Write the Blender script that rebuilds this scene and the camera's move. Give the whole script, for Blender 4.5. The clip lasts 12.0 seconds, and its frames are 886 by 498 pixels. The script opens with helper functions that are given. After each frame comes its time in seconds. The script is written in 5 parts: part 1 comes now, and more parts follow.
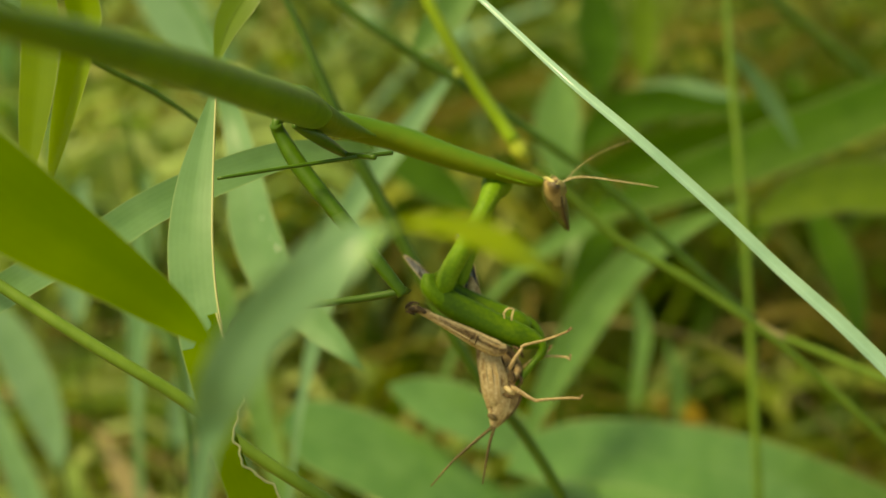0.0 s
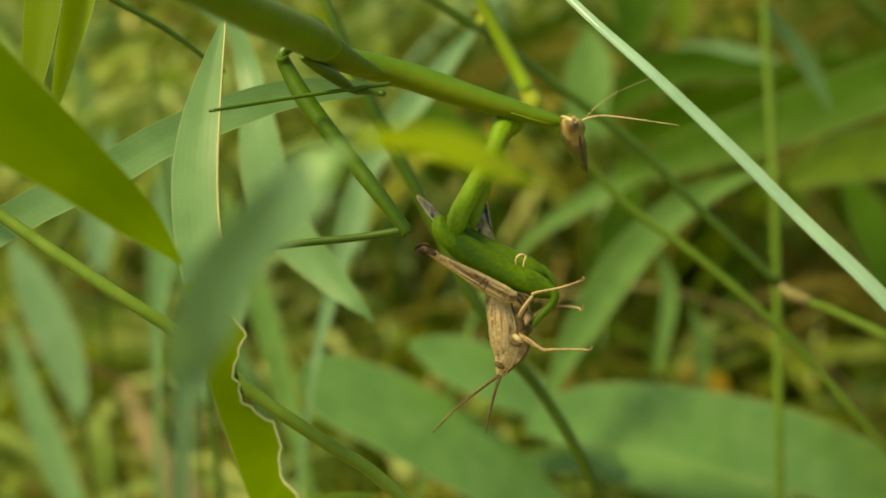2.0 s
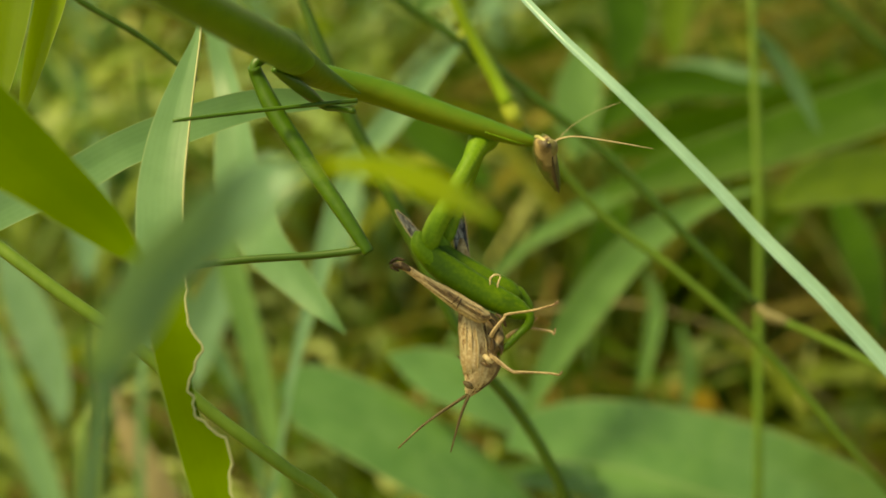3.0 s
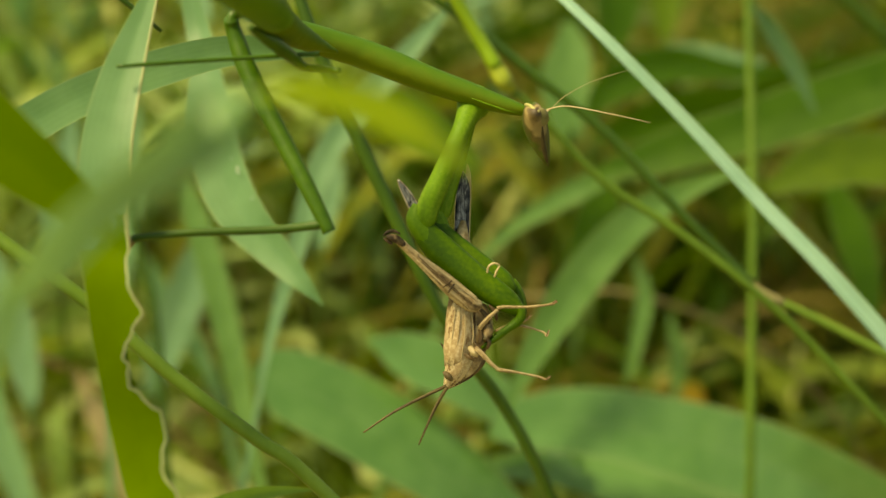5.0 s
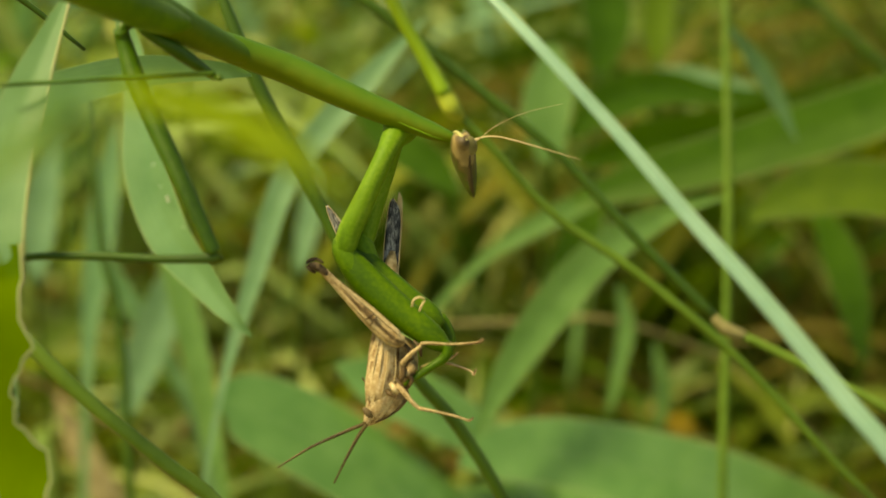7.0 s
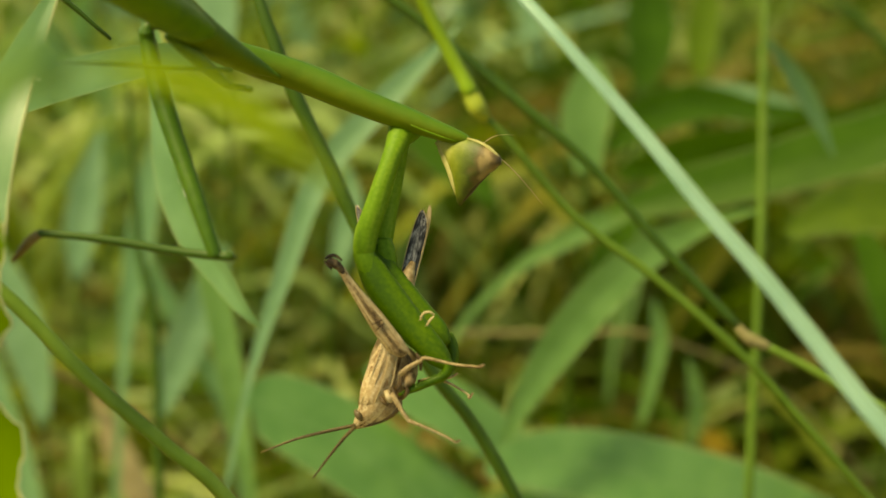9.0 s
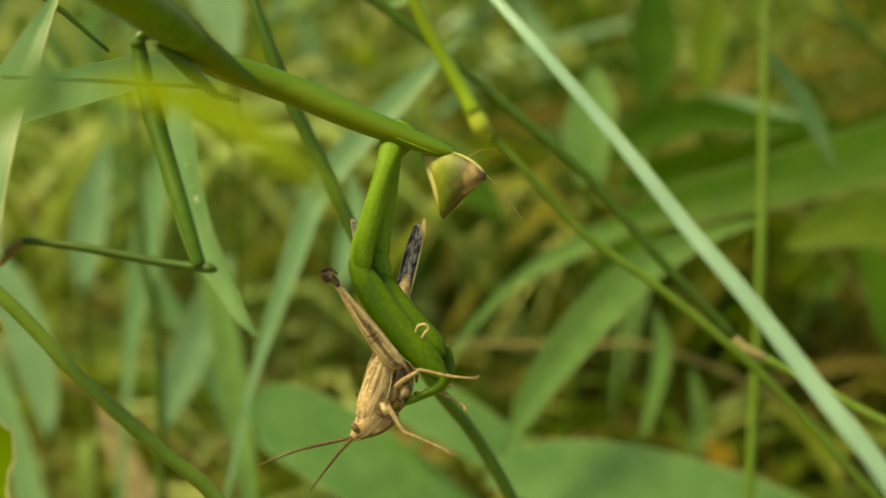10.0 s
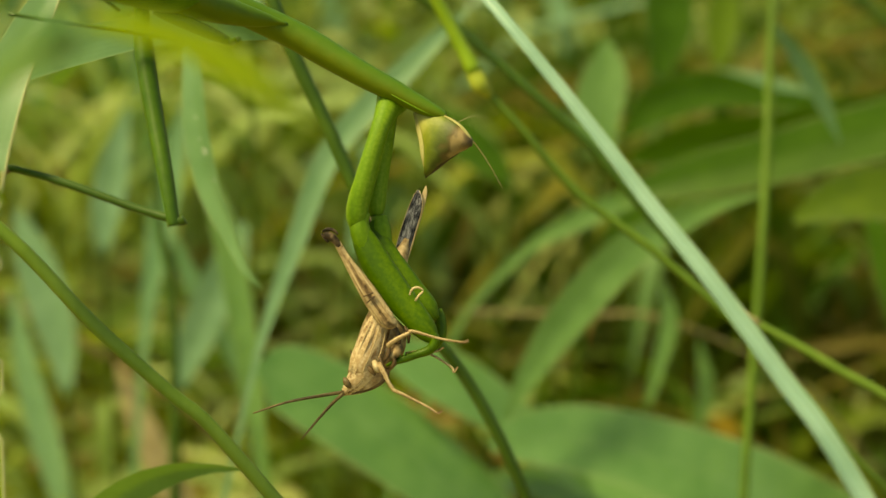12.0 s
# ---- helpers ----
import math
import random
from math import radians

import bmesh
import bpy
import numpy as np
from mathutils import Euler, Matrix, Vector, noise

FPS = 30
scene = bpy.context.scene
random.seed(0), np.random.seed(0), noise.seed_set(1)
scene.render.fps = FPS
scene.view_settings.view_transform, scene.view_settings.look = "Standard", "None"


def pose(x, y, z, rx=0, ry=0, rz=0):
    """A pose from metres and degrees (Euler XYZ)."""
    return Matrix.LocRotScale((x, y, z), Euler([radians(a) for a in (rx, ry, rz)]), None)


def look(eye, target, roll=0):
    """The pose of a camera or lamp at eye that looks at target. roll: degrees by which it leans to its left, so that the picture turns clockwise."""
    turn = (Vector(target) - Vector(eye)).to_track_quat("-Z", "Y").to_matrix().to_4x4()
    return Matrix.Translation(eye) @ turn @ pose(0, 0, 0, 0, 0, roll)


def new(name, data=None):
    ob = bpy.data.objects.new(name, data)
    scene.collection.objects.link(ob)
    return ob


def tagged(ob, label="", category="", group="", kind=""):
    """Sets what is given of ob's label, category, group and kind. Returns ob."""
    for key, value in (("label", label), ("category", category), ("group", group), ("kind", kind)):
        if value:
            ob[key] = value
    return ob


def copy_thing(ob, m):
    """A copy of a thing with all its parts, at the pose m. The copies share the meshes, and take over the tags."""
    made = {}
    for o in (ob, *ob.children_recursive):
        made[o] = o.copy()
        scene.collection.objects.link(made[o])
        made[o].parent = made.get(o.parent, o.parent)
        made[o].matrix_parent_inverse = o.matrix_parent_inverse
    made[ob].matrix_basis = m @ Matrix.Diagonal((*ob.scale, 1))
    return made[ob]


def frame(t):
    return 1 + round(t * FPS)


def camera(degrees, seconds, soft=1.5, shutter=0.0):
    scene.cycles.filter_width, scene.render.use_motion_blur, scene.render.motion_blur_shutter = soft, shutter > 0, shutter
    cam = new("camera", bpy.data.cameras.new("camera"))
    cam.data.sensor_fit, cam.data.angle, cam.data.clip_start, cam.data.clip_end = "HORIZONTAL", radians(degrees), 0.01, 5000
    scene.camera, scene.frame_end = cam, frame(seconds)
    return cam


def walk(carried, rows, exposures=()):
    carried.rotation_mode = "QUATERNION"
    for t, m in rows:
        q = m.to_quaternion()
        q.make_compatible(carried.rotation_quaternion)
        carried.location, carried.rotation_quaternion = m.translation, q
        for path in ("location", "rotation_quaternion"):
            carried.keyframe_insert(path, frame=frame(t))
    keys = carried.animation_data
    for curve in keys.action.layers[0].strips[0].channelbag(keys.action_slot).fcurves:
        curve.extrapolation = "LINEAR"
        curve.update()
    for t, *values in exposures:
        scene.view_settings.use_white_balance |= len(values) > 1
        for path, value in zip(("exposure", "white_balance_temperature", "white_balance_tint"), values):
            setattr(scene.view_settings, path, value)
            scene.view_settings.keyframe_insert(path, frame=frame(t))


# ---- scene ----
DEGREES, EYE, TILT = 38.15, 0.30, -25.0
cam = camera(DEGREES, 12.0)
# a macro shot: a shallow field of focus around the insects
cam.data.dof.use_dof = True
cam.data.dof.focus_distance = 0.130
cam.data.dof.aperture_fstop = 18.0
BASE = pose(0, 0, EYE, TILT)
ROWS = [
    (0, 0.0000, 0.0000, 0.0000, 90.00, -0.00, 0.00),
    (0.5, 0.0011, 0.0019, -0.0010, 89.30, -0.52, 0.97),
    (1, 0.0020, 0.0035, -0.0003, 88.94, -0.85, 1.30),
    (1.5, 0.0020, 0.0040, 0.0002, 88.78, -1.33, 1.45),
    (2, 0.0029, 0.0037, -0.0026, 88.61, -1.44, 1.66),
    (2.5, 0.0056, 0.0029, -0.0019, 88.83, -2.20, 1.77),
    (4.5, 0.0076, 0.0139, -0.0052, 89.39, -3.23, 1.69),
    (5, 0.0076, 0.0137, -0.0063, 89.21, -3.25, 1.24),
    (5.5, 0.0095, 0.0153, -0.0052, 89.88, -3.08, 0.94),
    (6, 0.0130, 0.0176, -0.0048, 89.79, -3.09, 1.07),
    (6.5, 0.0167, 0.0171, -0.0037, 89.76, -3.71, 1.71),
    (7, 0.0173, 0.0191, -0.0046, 89.99, -4.01, 2.26),
    (9, 0.0217, 0.0190, -0.0068, 90.67, -5.65, 4.66),
    (9.5, 0.0217, 0.0180, -0.0067, 90.71, -5.94, 5.42),
    (10, 0.0238, 0.0182, -0.0068, 91.16, -5.78, 5.21),
    (10.5, 0.0243, 0.0187, -0.0093, 91.65, -5.49, 5.04),
    (11, 0.0276, 0.0165, -0.0055, 90.75, -6.19, 5.72),
    (11.5, 0.0279, 0.0143, -0.0088, 90.15, -6.38, 6.02),
    (12, 0.0278, 0.0140, -0.0086, 90.04, -6.78, 6.36),
]
walk(cam, [(t, BASE @ pose(x, y, z, rx, ry, rz)) for t, x, y, z, rx, ry, rz in ROWS], [(0.0, 0.52, 13000, -3), (12.0, 0.52, 13000, -3)])

# ---- light: bright hazy sky, soft sun high on the left behind the camera ----
world = bpy.data.worlds.new("world")
scene.world = world
world.use_nodes = True
wn = world.node_tree
sky = wn.nodes.new("ShaderNodeTexSky")
sky.sky_type, sky.sun_disc = "NISHITA", False
sky.sun_elevation, sky.sun_rotation = radians(59), radians(-104)
wn.links.new(sky.outputs[0], wn.nodes["Background"].inputs[0])
wn.nodes["Background"].inputs[1].default_value = 0.122
sun = new("sun", bpy.data.lights.new("sun", "SUN"))
sun.data.energy, sun.data.angle, sun.data.color = 4.45, radians(14), (1.0, 0.93, 0.82)
sun.matrix_world = look((-1.0, -0.25, 1.7), (0, 0, 0))


# ---- materials ----
def nodes_of(name):
    m = bpy.data.materials.new(name)
    m.use_nodes = True
    t = m.node_tree
    return m, t, t.nodes["Principled BSDF"], t.nodes.new, t.links.new


def ramp(make, link, source, stops):
    r = make("ShaderNodeValToRGB")
    while len(r.color_ramp.elements) < len(stops):
        r.color_ramp.elements.new(0.5)
    for e, (p, c) in zip(r.color_ramp.elements, stops):
        e.position, e.color = p, (*c, 1)
    link(source, r.inputs[0])
    return r.outputs[0]


def leaf_material(name, dark, light, through_colour, share=0.45, rough=0.42, veins=46, mixed=None, gloss=0.55):
    """Grass leaf: lengthwise veins along u, blotches, paler midrib, light coming through."""
    m, t, b, make, link = nodes_of(name)
    uv = make("ShaderNodeUVMap")
    sep = make("ShaderNodeSeparateXYZ")
    link(uv.outputs[0], sep.inputs[0])
    wave = make("ShaderNodeMath")
    wave.operation = "MULTIPLY"
    wave.inputs[1].default_value = veins
    link(sep.outputs[0], wave.inputs[0])
    sn = make("ShaderNodeMath")
    sn.operation = "SINE"
    link(wave.outputs[0], sn.inputs[0])
    geo = make("ShaderNodeNewGeometry")
    no = make("ShaderNodeTexNoise")
    no.inputs["Scale"].default_value, no.inputs["Detail"].default_value = 190.0, 5.0
    link(geo.outputs["Position"], no.inputs["Vector"])
    fine = make("ShaderNodeTexNoise")
    fine.inputs["Scale"].default_value, fine.inputs["Detail"].default_value = 1500.0, 4.0
    link(geo.outputs["Position"], fine.inputs["Vector"])
    info = make("ShaderNodeObjectInfo")
    mix = make("ShaderNodeMath")
    mix.operation = "MULTIPLY_ADD"
    mix.inputs[1].default_value = 0.035
    link(sn.outputs[0], mix.inputs[0])
    link(no.outputs[0], mix.inputs[2])
    jit = make("ShaderNodeMath")
    jit.operation = "MULTIPLY_ADD"
    jit.inputs[1].default_value = 0.3
    link(info.outputs["Random"], jit.inputs[0])
    link(mix.outputs[0], jit.inputs[2])
    sp = make("ShaderNodeMath")
    sp.operation = "MULTIPLY_ADD"
    sp.inputs[1].default_value = 0.22
    link(fine.outputs[0], sp.inputs[0])
    link(jit.outputs[0], sp.inputs[2])
    if mixed:
        # every blade of the sward has its own tone
        spread = make("ShaderNodeMath")
        spread.operation = "MULTIPLY_ADD"
        spread.inputs[1].default_value = 0.25
        link(no.outputs[0], spread.inputs[0])
        link(geo.outputs["Random Per Island"], spread.inputs[2])
        less = make("ShaderNodeMath")
        less.operation = "SUBTRACT"
        less.inputs[1].default_value = 0.125
        link(spread.outputs[0], less.inputs[0])
        col = ramp(make, link, less.outputs[0], mixed)
    else:
        col = ramp(make, link, sp.outputs[0], [(0.38, dark), (0.95, light)])
    # the thin pale margin of the leaf
    off = make("ShaderNodeMath")
    off.operation = "SUBTRACT"
    off.inputs[1].default_value = 0.5
    link(sep.outputs[0], off.inputs[0])
    far = make("ShaderNodeMath")
    far.operation = "ABSOLUTE"
    link(off.outputs[0], far.inputs[0])
    rim = make("ShaderNodeMapRange")
    rim.inputs["From Min"].default_value, rim.inputs["From Max"].default_value = 0.465, 0.495
    rim.inputs["To Max"].default_value = 0.0 if mixed else 0.55
    link(far.outputs[0], rim.inputs["Value"])
    margin = make("ShaderNodeMixRGB")
    margin.inputs[2].default_value = (0.42, 0.50, 0.24, 1)
    link(rim.outputs[0], margin.inputs[0])
    link(col, margin.inputs[1])
    col = margin.outputs[0]
    link(col, b.inputs["Base Color"])
    b.inputs["Roughness"].default_value = rough
    b.inputs["Specular IOR Level"].default_value = gloss
    bump = make("ShaderNodeBump")
    bump.inputs["Strength"].default_value, bump.inputs["Distance"].default_value = 0.2, 0.0002
    link(mix.outputs[0], bump.inputs["Height"])
    link(bump.outputs[0], b.inputs["Normal"])
    tr = make("ShaderNodeBsdfTranslucent")
    tint = make("ShaderNodeMixRGB")
    tint.blend_type, tint.inputs[0].default_value = "MULTIPLY", 0.5
    tint.inputs[1].default_value = (*through_colour, 1)
    link(col, tint.inputs[2])
    tcol = make("ShaderNodeMixRGB")
    tcol.inputs[0].default_value = 0.75
    link(tint.outputs[0], tcol.inputs[1])
    tcol.inputs[2].default_value = (*through_colour, 1)
    link(tcol.outputs[0], tr.inputs[0])
    ms = make("ShaderNodeMixShader")
    ms.inputs[0].default_value = share
    link(b.outputs[0], ms.inputs[1])
    link(tr.outputs[0], ms.inputs[2])
    link(ms.outputs[0], t.nodes["Material Output"].inputs[0])
    return m


def body_material(name, stops, scale=900.0, rough=0.4, bump_by=0.3, sheen=0.0, through_share=0.0, stretch=None):
    """Insect cuticle or stalk: mottled colour, fine relief."""
    m, t, b, make, link = nodes_of(name)
    co = make("ShaderNodeTexCoord")
    mp = make("ShaderNodeMapping")
    link(co.outputs["Object"], mp.inputs[0])
    if stretch:
        mp.inputs["Scale"].default_value = stretch
    no = make("ShaderNodeTexNoise")
    no.inputs["Scale"].default_value, no.inputs["Detail"].default_value = scale, 6.0
    link(mp.outputs[0], no.inputs["Vector"])
    big = make("ShaderNodeTexNoise")
    big.inputs["Scale"].default_value, big.inputs["Detail"].default_value = scale / 6, 2.0
    link(mp.outputs[0], big.inputs["Vector"])
    mx = make("ShaderNodeMath")
    mx.operation = "MULTIPLY_ADD"
    mx.inputs[1].default_value = 0.5
    link(big.outputs[0], mx.inputs[0])
    half = make("ShaderNodeMath")
    half.operation = "MULTIPLY"
    half.inputs[1].default_value = 0.5
    link(no.outputs[0], half.inputs[0])
    link(half.outputs[0], mx.inputs[2])
    link(ramp(make, link, mx.outputs[0], stops), b.inputs["Base Color"])
    b.inputs["Roughness"].default_value, b.inputs["Specular IOR Level"].default_value = rough, 0.3
    bu = make("ShaderNodeBump")
    bu.inputs["Strength"].default_value, bu.inputs["Distance"].default_value = bump_by, 0.0001
    link(no.outputs[0], bu.inputs["Height"])
    link(bu.outputs[0], b.inputs["Normal"])
    return m


LEAF = leaf_material("leaf", (0.026, 0.085, 0.006), (0.062, 0.155, 0.016), (0.12, 0.28, 0.008), gloss=0.25)
LEAF_PALE = leaf_material("pale_leaf", (0.066, 0.175, 0.040), (0.135, 0.285, 0.085), (0.20, 0.40, 0.03), 0.36, 0.38)
LEAF_BROAD = leaf_material("broad_leaf", (0.066, 0.19, 0.052), (0.135, 0.30, 0.095), (0.17, 0.37, 0.04), 0.30, 0.26, gloss=0.7)
LEAF_SPEAR = leaf_material("deep_leaf", (0.065, 0.155, 0.002), (0.115, 0.225, 0.004), (0.27, 0.42, 0.002), 0.55, 0.65, gloss=0.15)
LEAF_GREY = leaf_material("grey_green_leaf", (0.085, 0.215, 0.088), (0.165, 0.335, 0.158), (0.20, 0.42, 0.085), 0.34, 0.36)
LEAF_MIST = leaf_material("bluish_leaf", (0.11, 0.25, 0.12), (0.19, 0.36, 0.20), (0.19, 0.39, 0.11), 0.32, 0.36, gloss=0.4)
LEAF_OLIVE = leaf_material("olive_leaf", (0.060, 0.135, 0.008), (0.125, 0.225, 0.016), (0.26, 0.40, 0.008), 0.5, 0.42)
LEAF_RIB = leaf_material("leaf_rim", (0.36, 0.40, 0.17), (0.52, 0.55, 0.28), (0.42, 0.46, 0.16), 0.3, 0.5)
LEAF_BRIGHT = leaf_material("bright_leaf", (0.085, 0.18, 0.006), (0.17, 0.29, 0.012), (0.36, 0.52, 0.006), 0.6, 0.5)
SWARD = [(0.0, (0.030, 0.065, 0.006)), (0.3, (0.085, 0.140, 0.015)), (0.55, (0.15, 0.215, 0.03)), (0.75, (0.20, 0.225, 0.03)), (0.9, (0.24, 0.20, 0.035)), (0.98, (0.26, 0.18, 0.06))]
LEAF_FAR = leaf_material("far_leaf", (0, 0, 0), (1, 1, 1), (0.29, 0.37, 0.025), 0.4, 0.6, 20, SWARD, gloss=0.2)
# two sward tones: the sunlit left and the shaded right, put into the colour
LEAF_LIT = leaf_material("lit_far_leaf", (0, 0, 0), (1, 1, 1), (0.40, 0.54, 0.12), 0.5, 0.55, 20, [(0.0, (0.15, 0.26, 0.06)), (0.4, (0.31, 0.45, 0.15)), (0.7, (0.43, 0.55, 0.22)), (0.95, (0.48, 0.52, 0.18))], gloss=0.2)
LEAF_SHADED = leaf_material("shaded_far_leaf", (0, 0, 0), (1, 1, 1), (0.12, 0.25, 0.010), 0.4, 0.5, 20, [(0.0, (0.026, 0.065, 0.004)), (0.45, (0.058, 0.120, 0.008)), (0.7, (0.115, 0.118, 0.018)), (0.95, (0.15, 0.115, 0.028))], gloss=0.15)
STRAW = leaf_material("straw", (0.30, 0.24, 0.11), (0.50, 0.42, 0.22), (0.42, 0.35, 0.16), 0.35, 0.6)
YELLOW = leaf_material("yellow_leaf", (0.22, 0.15, 0.012), (0.38, 0.27, 0.02), (0.36, 0.26, 0.02), 0.4, 0.5)
FROST = leaf_material("waxy_blade", (0.15, 0.32, 0.215), (0.27, 0.47, 0.35), (0.28, 0.48, 0.27), 0.2, 0.28, 14, gloss=0.8)
DRY = leaf_material("dry_leaf", (0.15, 0.105, 0.025), (0.30, 0.22, 0.07), (0.28, 0.20, 0.05), 0.35, 0.7, gloss=0.15)
STALK = body_material("stalk", [(0.3, (0.022, 0.064, 0.005)), (0.7, (0.046, 0.108, 0.010))], 700, 0.45, 0.2, stretch=(1, 1, 0.15))
STALK_LIGHT = body_material("light_stalk", [(0.3, (0.13, 0.25, 0.015)), (0.7, (0.23, 0.36, 0.035))], 700, 0.4, 0.2, stretch=(1, 1, 0.2))
STALK_MID = body_material("mid_stalk", [(0.3, (0.075, 0.155, 0.016)), (0.7, (0.135, 0.235, 0.035))], 700, 0.5, 0.2, stretch=(1, 1, 0.2))
STALK_DIM = body_material("dim_stalk", [(0.3, (0.055, 0.12, 0.010)), (0.7, (0.10, 0.19, 0.022))], 700, 0.5, 0.2, stretch=(1, 1, 0.2))
NODE_BROWN = body_material("dry_node", [(0.3, (0.12, 0.105, 0.04)), (0.7, (0.27, 0.25, 0.11))], 900, 0.6, 0.4)
MANTIS = body_material("mantis_green", [(0.3, (0.045, 0.13, 0.004)), (0.7, (0.10, 0.215, 0.009))], 1100, 0.48, 0.35)
MOUTH = body_material("mantis_mouth", [(0.3, (0.03, 0.022, 0.008)), (0.7, (0.10, 0.075, 0.03))], 900, 0.5, 0.3)
FACE_BROWN = body_material("mantis_brow", [(0.3, (0.09, 0.06, 0.02)), (0.7, (0.26, 0.18, 0.06))], 900, 0.45, 0.3)
EYE_DARK = body_material("compound_eye", [(0.3, (0.10, 0.07, 0.03)), (0.7, (0.26, 0.19, 0.09))], 2500, 0.25, 0.2)
TAN = body_material("prey_tan", [(0.36, (0.06, 0.035, 0.014)), (0.47, (0.28, 0.19, 0.085)), (0.62, (0.60, 0.47, 0.26))], 1400, 0.65, 0.9)
TAN_PALE = body_material("prey_pale", [(0.3, (0.42, 0.31, 0.15)), (0.7, (0.68, 0.56, 0.33))], 900, 0.5, 0.3)
BROWN = body_material("prey_brown", [(0.3, (0.04, 0.024, 0.010)), (0.7, (0.16, 0.10, 0.04))], 900, 0.45, 0.4)
KNEE = body_material("prey_knee", [(0.42, (0.014, 0.010, 0.005)), (0.56, (0.05, 0.032, 0.015)), (0.7, (0.26, 0.18, 0.09))], 1700, 0.65, 1.0)
# the silver mottling puts the sky's sheen on the dark wing into its colour
WING = body_material("prey_wing", [(0.41, (0.008, 0.008, 0.008)), (0.49, (0.06, 0.06, 0.06)), (0.56, (0.26, 0.26, 0.255)), (0.66, (0.52, 0.52, 0.50))], 3000, 0.25, 0.8, stretch=(1, 1, 0.4))



def uv_material(name, stops, around=9.0, along=700.0, rough=0.5, bump_by=0.5):
    """Cuticle streaked lengthwise: the pattern follows the limb."""
    m, t, b, make, link = nodes_of(name)
    uv = make("ShaderNodeUVMap")
    mp = make("ShaderNodeMapping")
    mp.inputs["Scale"].default_value = (around, along * 0.35, 1)
    link(uv.outputs[0], mp.inputs[0])
    no = make("ShaderNodeTexNoise")
    no.inputs["Scale"].default_value, no.inputs["Detail"].default_value = 1.0, 3.0
    link(mp.outputs[0], no.inputs["Vector"])
    co = make("ShaderNodeTexCoord")
    fine = make("ShaderNodeTexNoise")
    fine.inputs["Scale"].default_value, fine.inputs["Detail"].default_value = 2600.0, 5.0
    link(co.outputs["Object"], fine.inputs["Vector"])
    mx = make("ShaderNodeMath")
    mx.operation = "MULTIPLY_ADD"
    mx.inputs[1].default_value = 0.42
    link(fine.outputs[0], mx.inputs[0])
    link(no.outputs[0], mx.inputs[2])
    link(ramp(make, link, mx.outputs[0], stops), b.inputs["Base Color"])
    b.inputs["Roughness"].default_value, b.inputs["Specular IOR Level"].default_value = rough, 0.25
    bu = make("ShaderNodeBump")
    bu.inputs["Strength"].default_value, bu.inputs["Distance"].default_value = bump_by, 0.00015
    link(mx.outputs[0], bu.inputs["Height"])
    link(bu.outputs[0], b.inputs["Normal"])
    return m


PREY_STRIPE = uv_material("prey_stripes", [(0.52, (0.08, 0.042, 0.015)), (0.61, (0.30, 0.185, 0.08)), (0.70, (0.66, 0.53, 0.31)), (0.79, (0.44, 0.30, 0.14)), (0.93, (0.70, 0.58, 0.37))], 7, 420, 0.62, 1.0)
PREY_LEG = uv_material("prey_leg", [(0.50, (0.07, 0.042, 0.018)), (0.64, (0.28, 0.19, 0.09)), (0.78, (0.50, 0.38, 0.20)), (0.92, (0.60, 0.48, 0.28))], 6, 700, 0.65, 1.0)
MANTIS_LIGHT = uv_material("mantis_light_green", [(0.48, (0.065, 0.155, 0.004)), (0.70, (0.105, 0.225, 0.010)), (0.92, (0.18, 0.31, 0.030))], 4, 260, 0.6, 0.2)
MANTIS_THIGH = uv_material("mantis_thigh", [(0.48, (0.024, 0.074, 0.001)), (0.70, (0.048, 0.120, 0.002)), (0.92, (0.10, 0.19, 0.006))], 4, 200, 0.5, 0.2)
ANTENNA = uv_material("prey_antenna", [(0.5, (0.028, 0.021, 0.006)), (0.85, (0.15, 0.11, 0.04))], 2, 900)
MANTIS_DARK = body_material("mantis_dark_green", [(0.3, (0.026, 0.080, 0.004)), (0.7, (0.055, 0.13, 0.008))], 1100, 0.4, 0.2)
EYE_GREEN = body_material("mantis_eye", [(0.3, (0.11, 0.10, 0.035)), (0.7, (0.26, 0.24, 0.10))], 1800, 0.3, 0.15)
FACE_PALE = body_material("mantis_crest", [(0.34, (0.27, 0.26, 0.085)), (0.66, (0.46, 0.44, 0.18))], 1200, 0.55, 0.3)
MANTIS_HIGHLIGHT = body_material("mantis_highlight", [(0.3, (0.20, 0.36, 0.10)), (0.7, (0.32, 0.48, 0.18))], 900, 0.4, 0.2)
VEIN = body_material("wing_vein", [(0.3, (0.010, 0.010, 0.010)), (0.7, (0.05, 0.05, 0.05))], 2500, 0.35, 0.1)


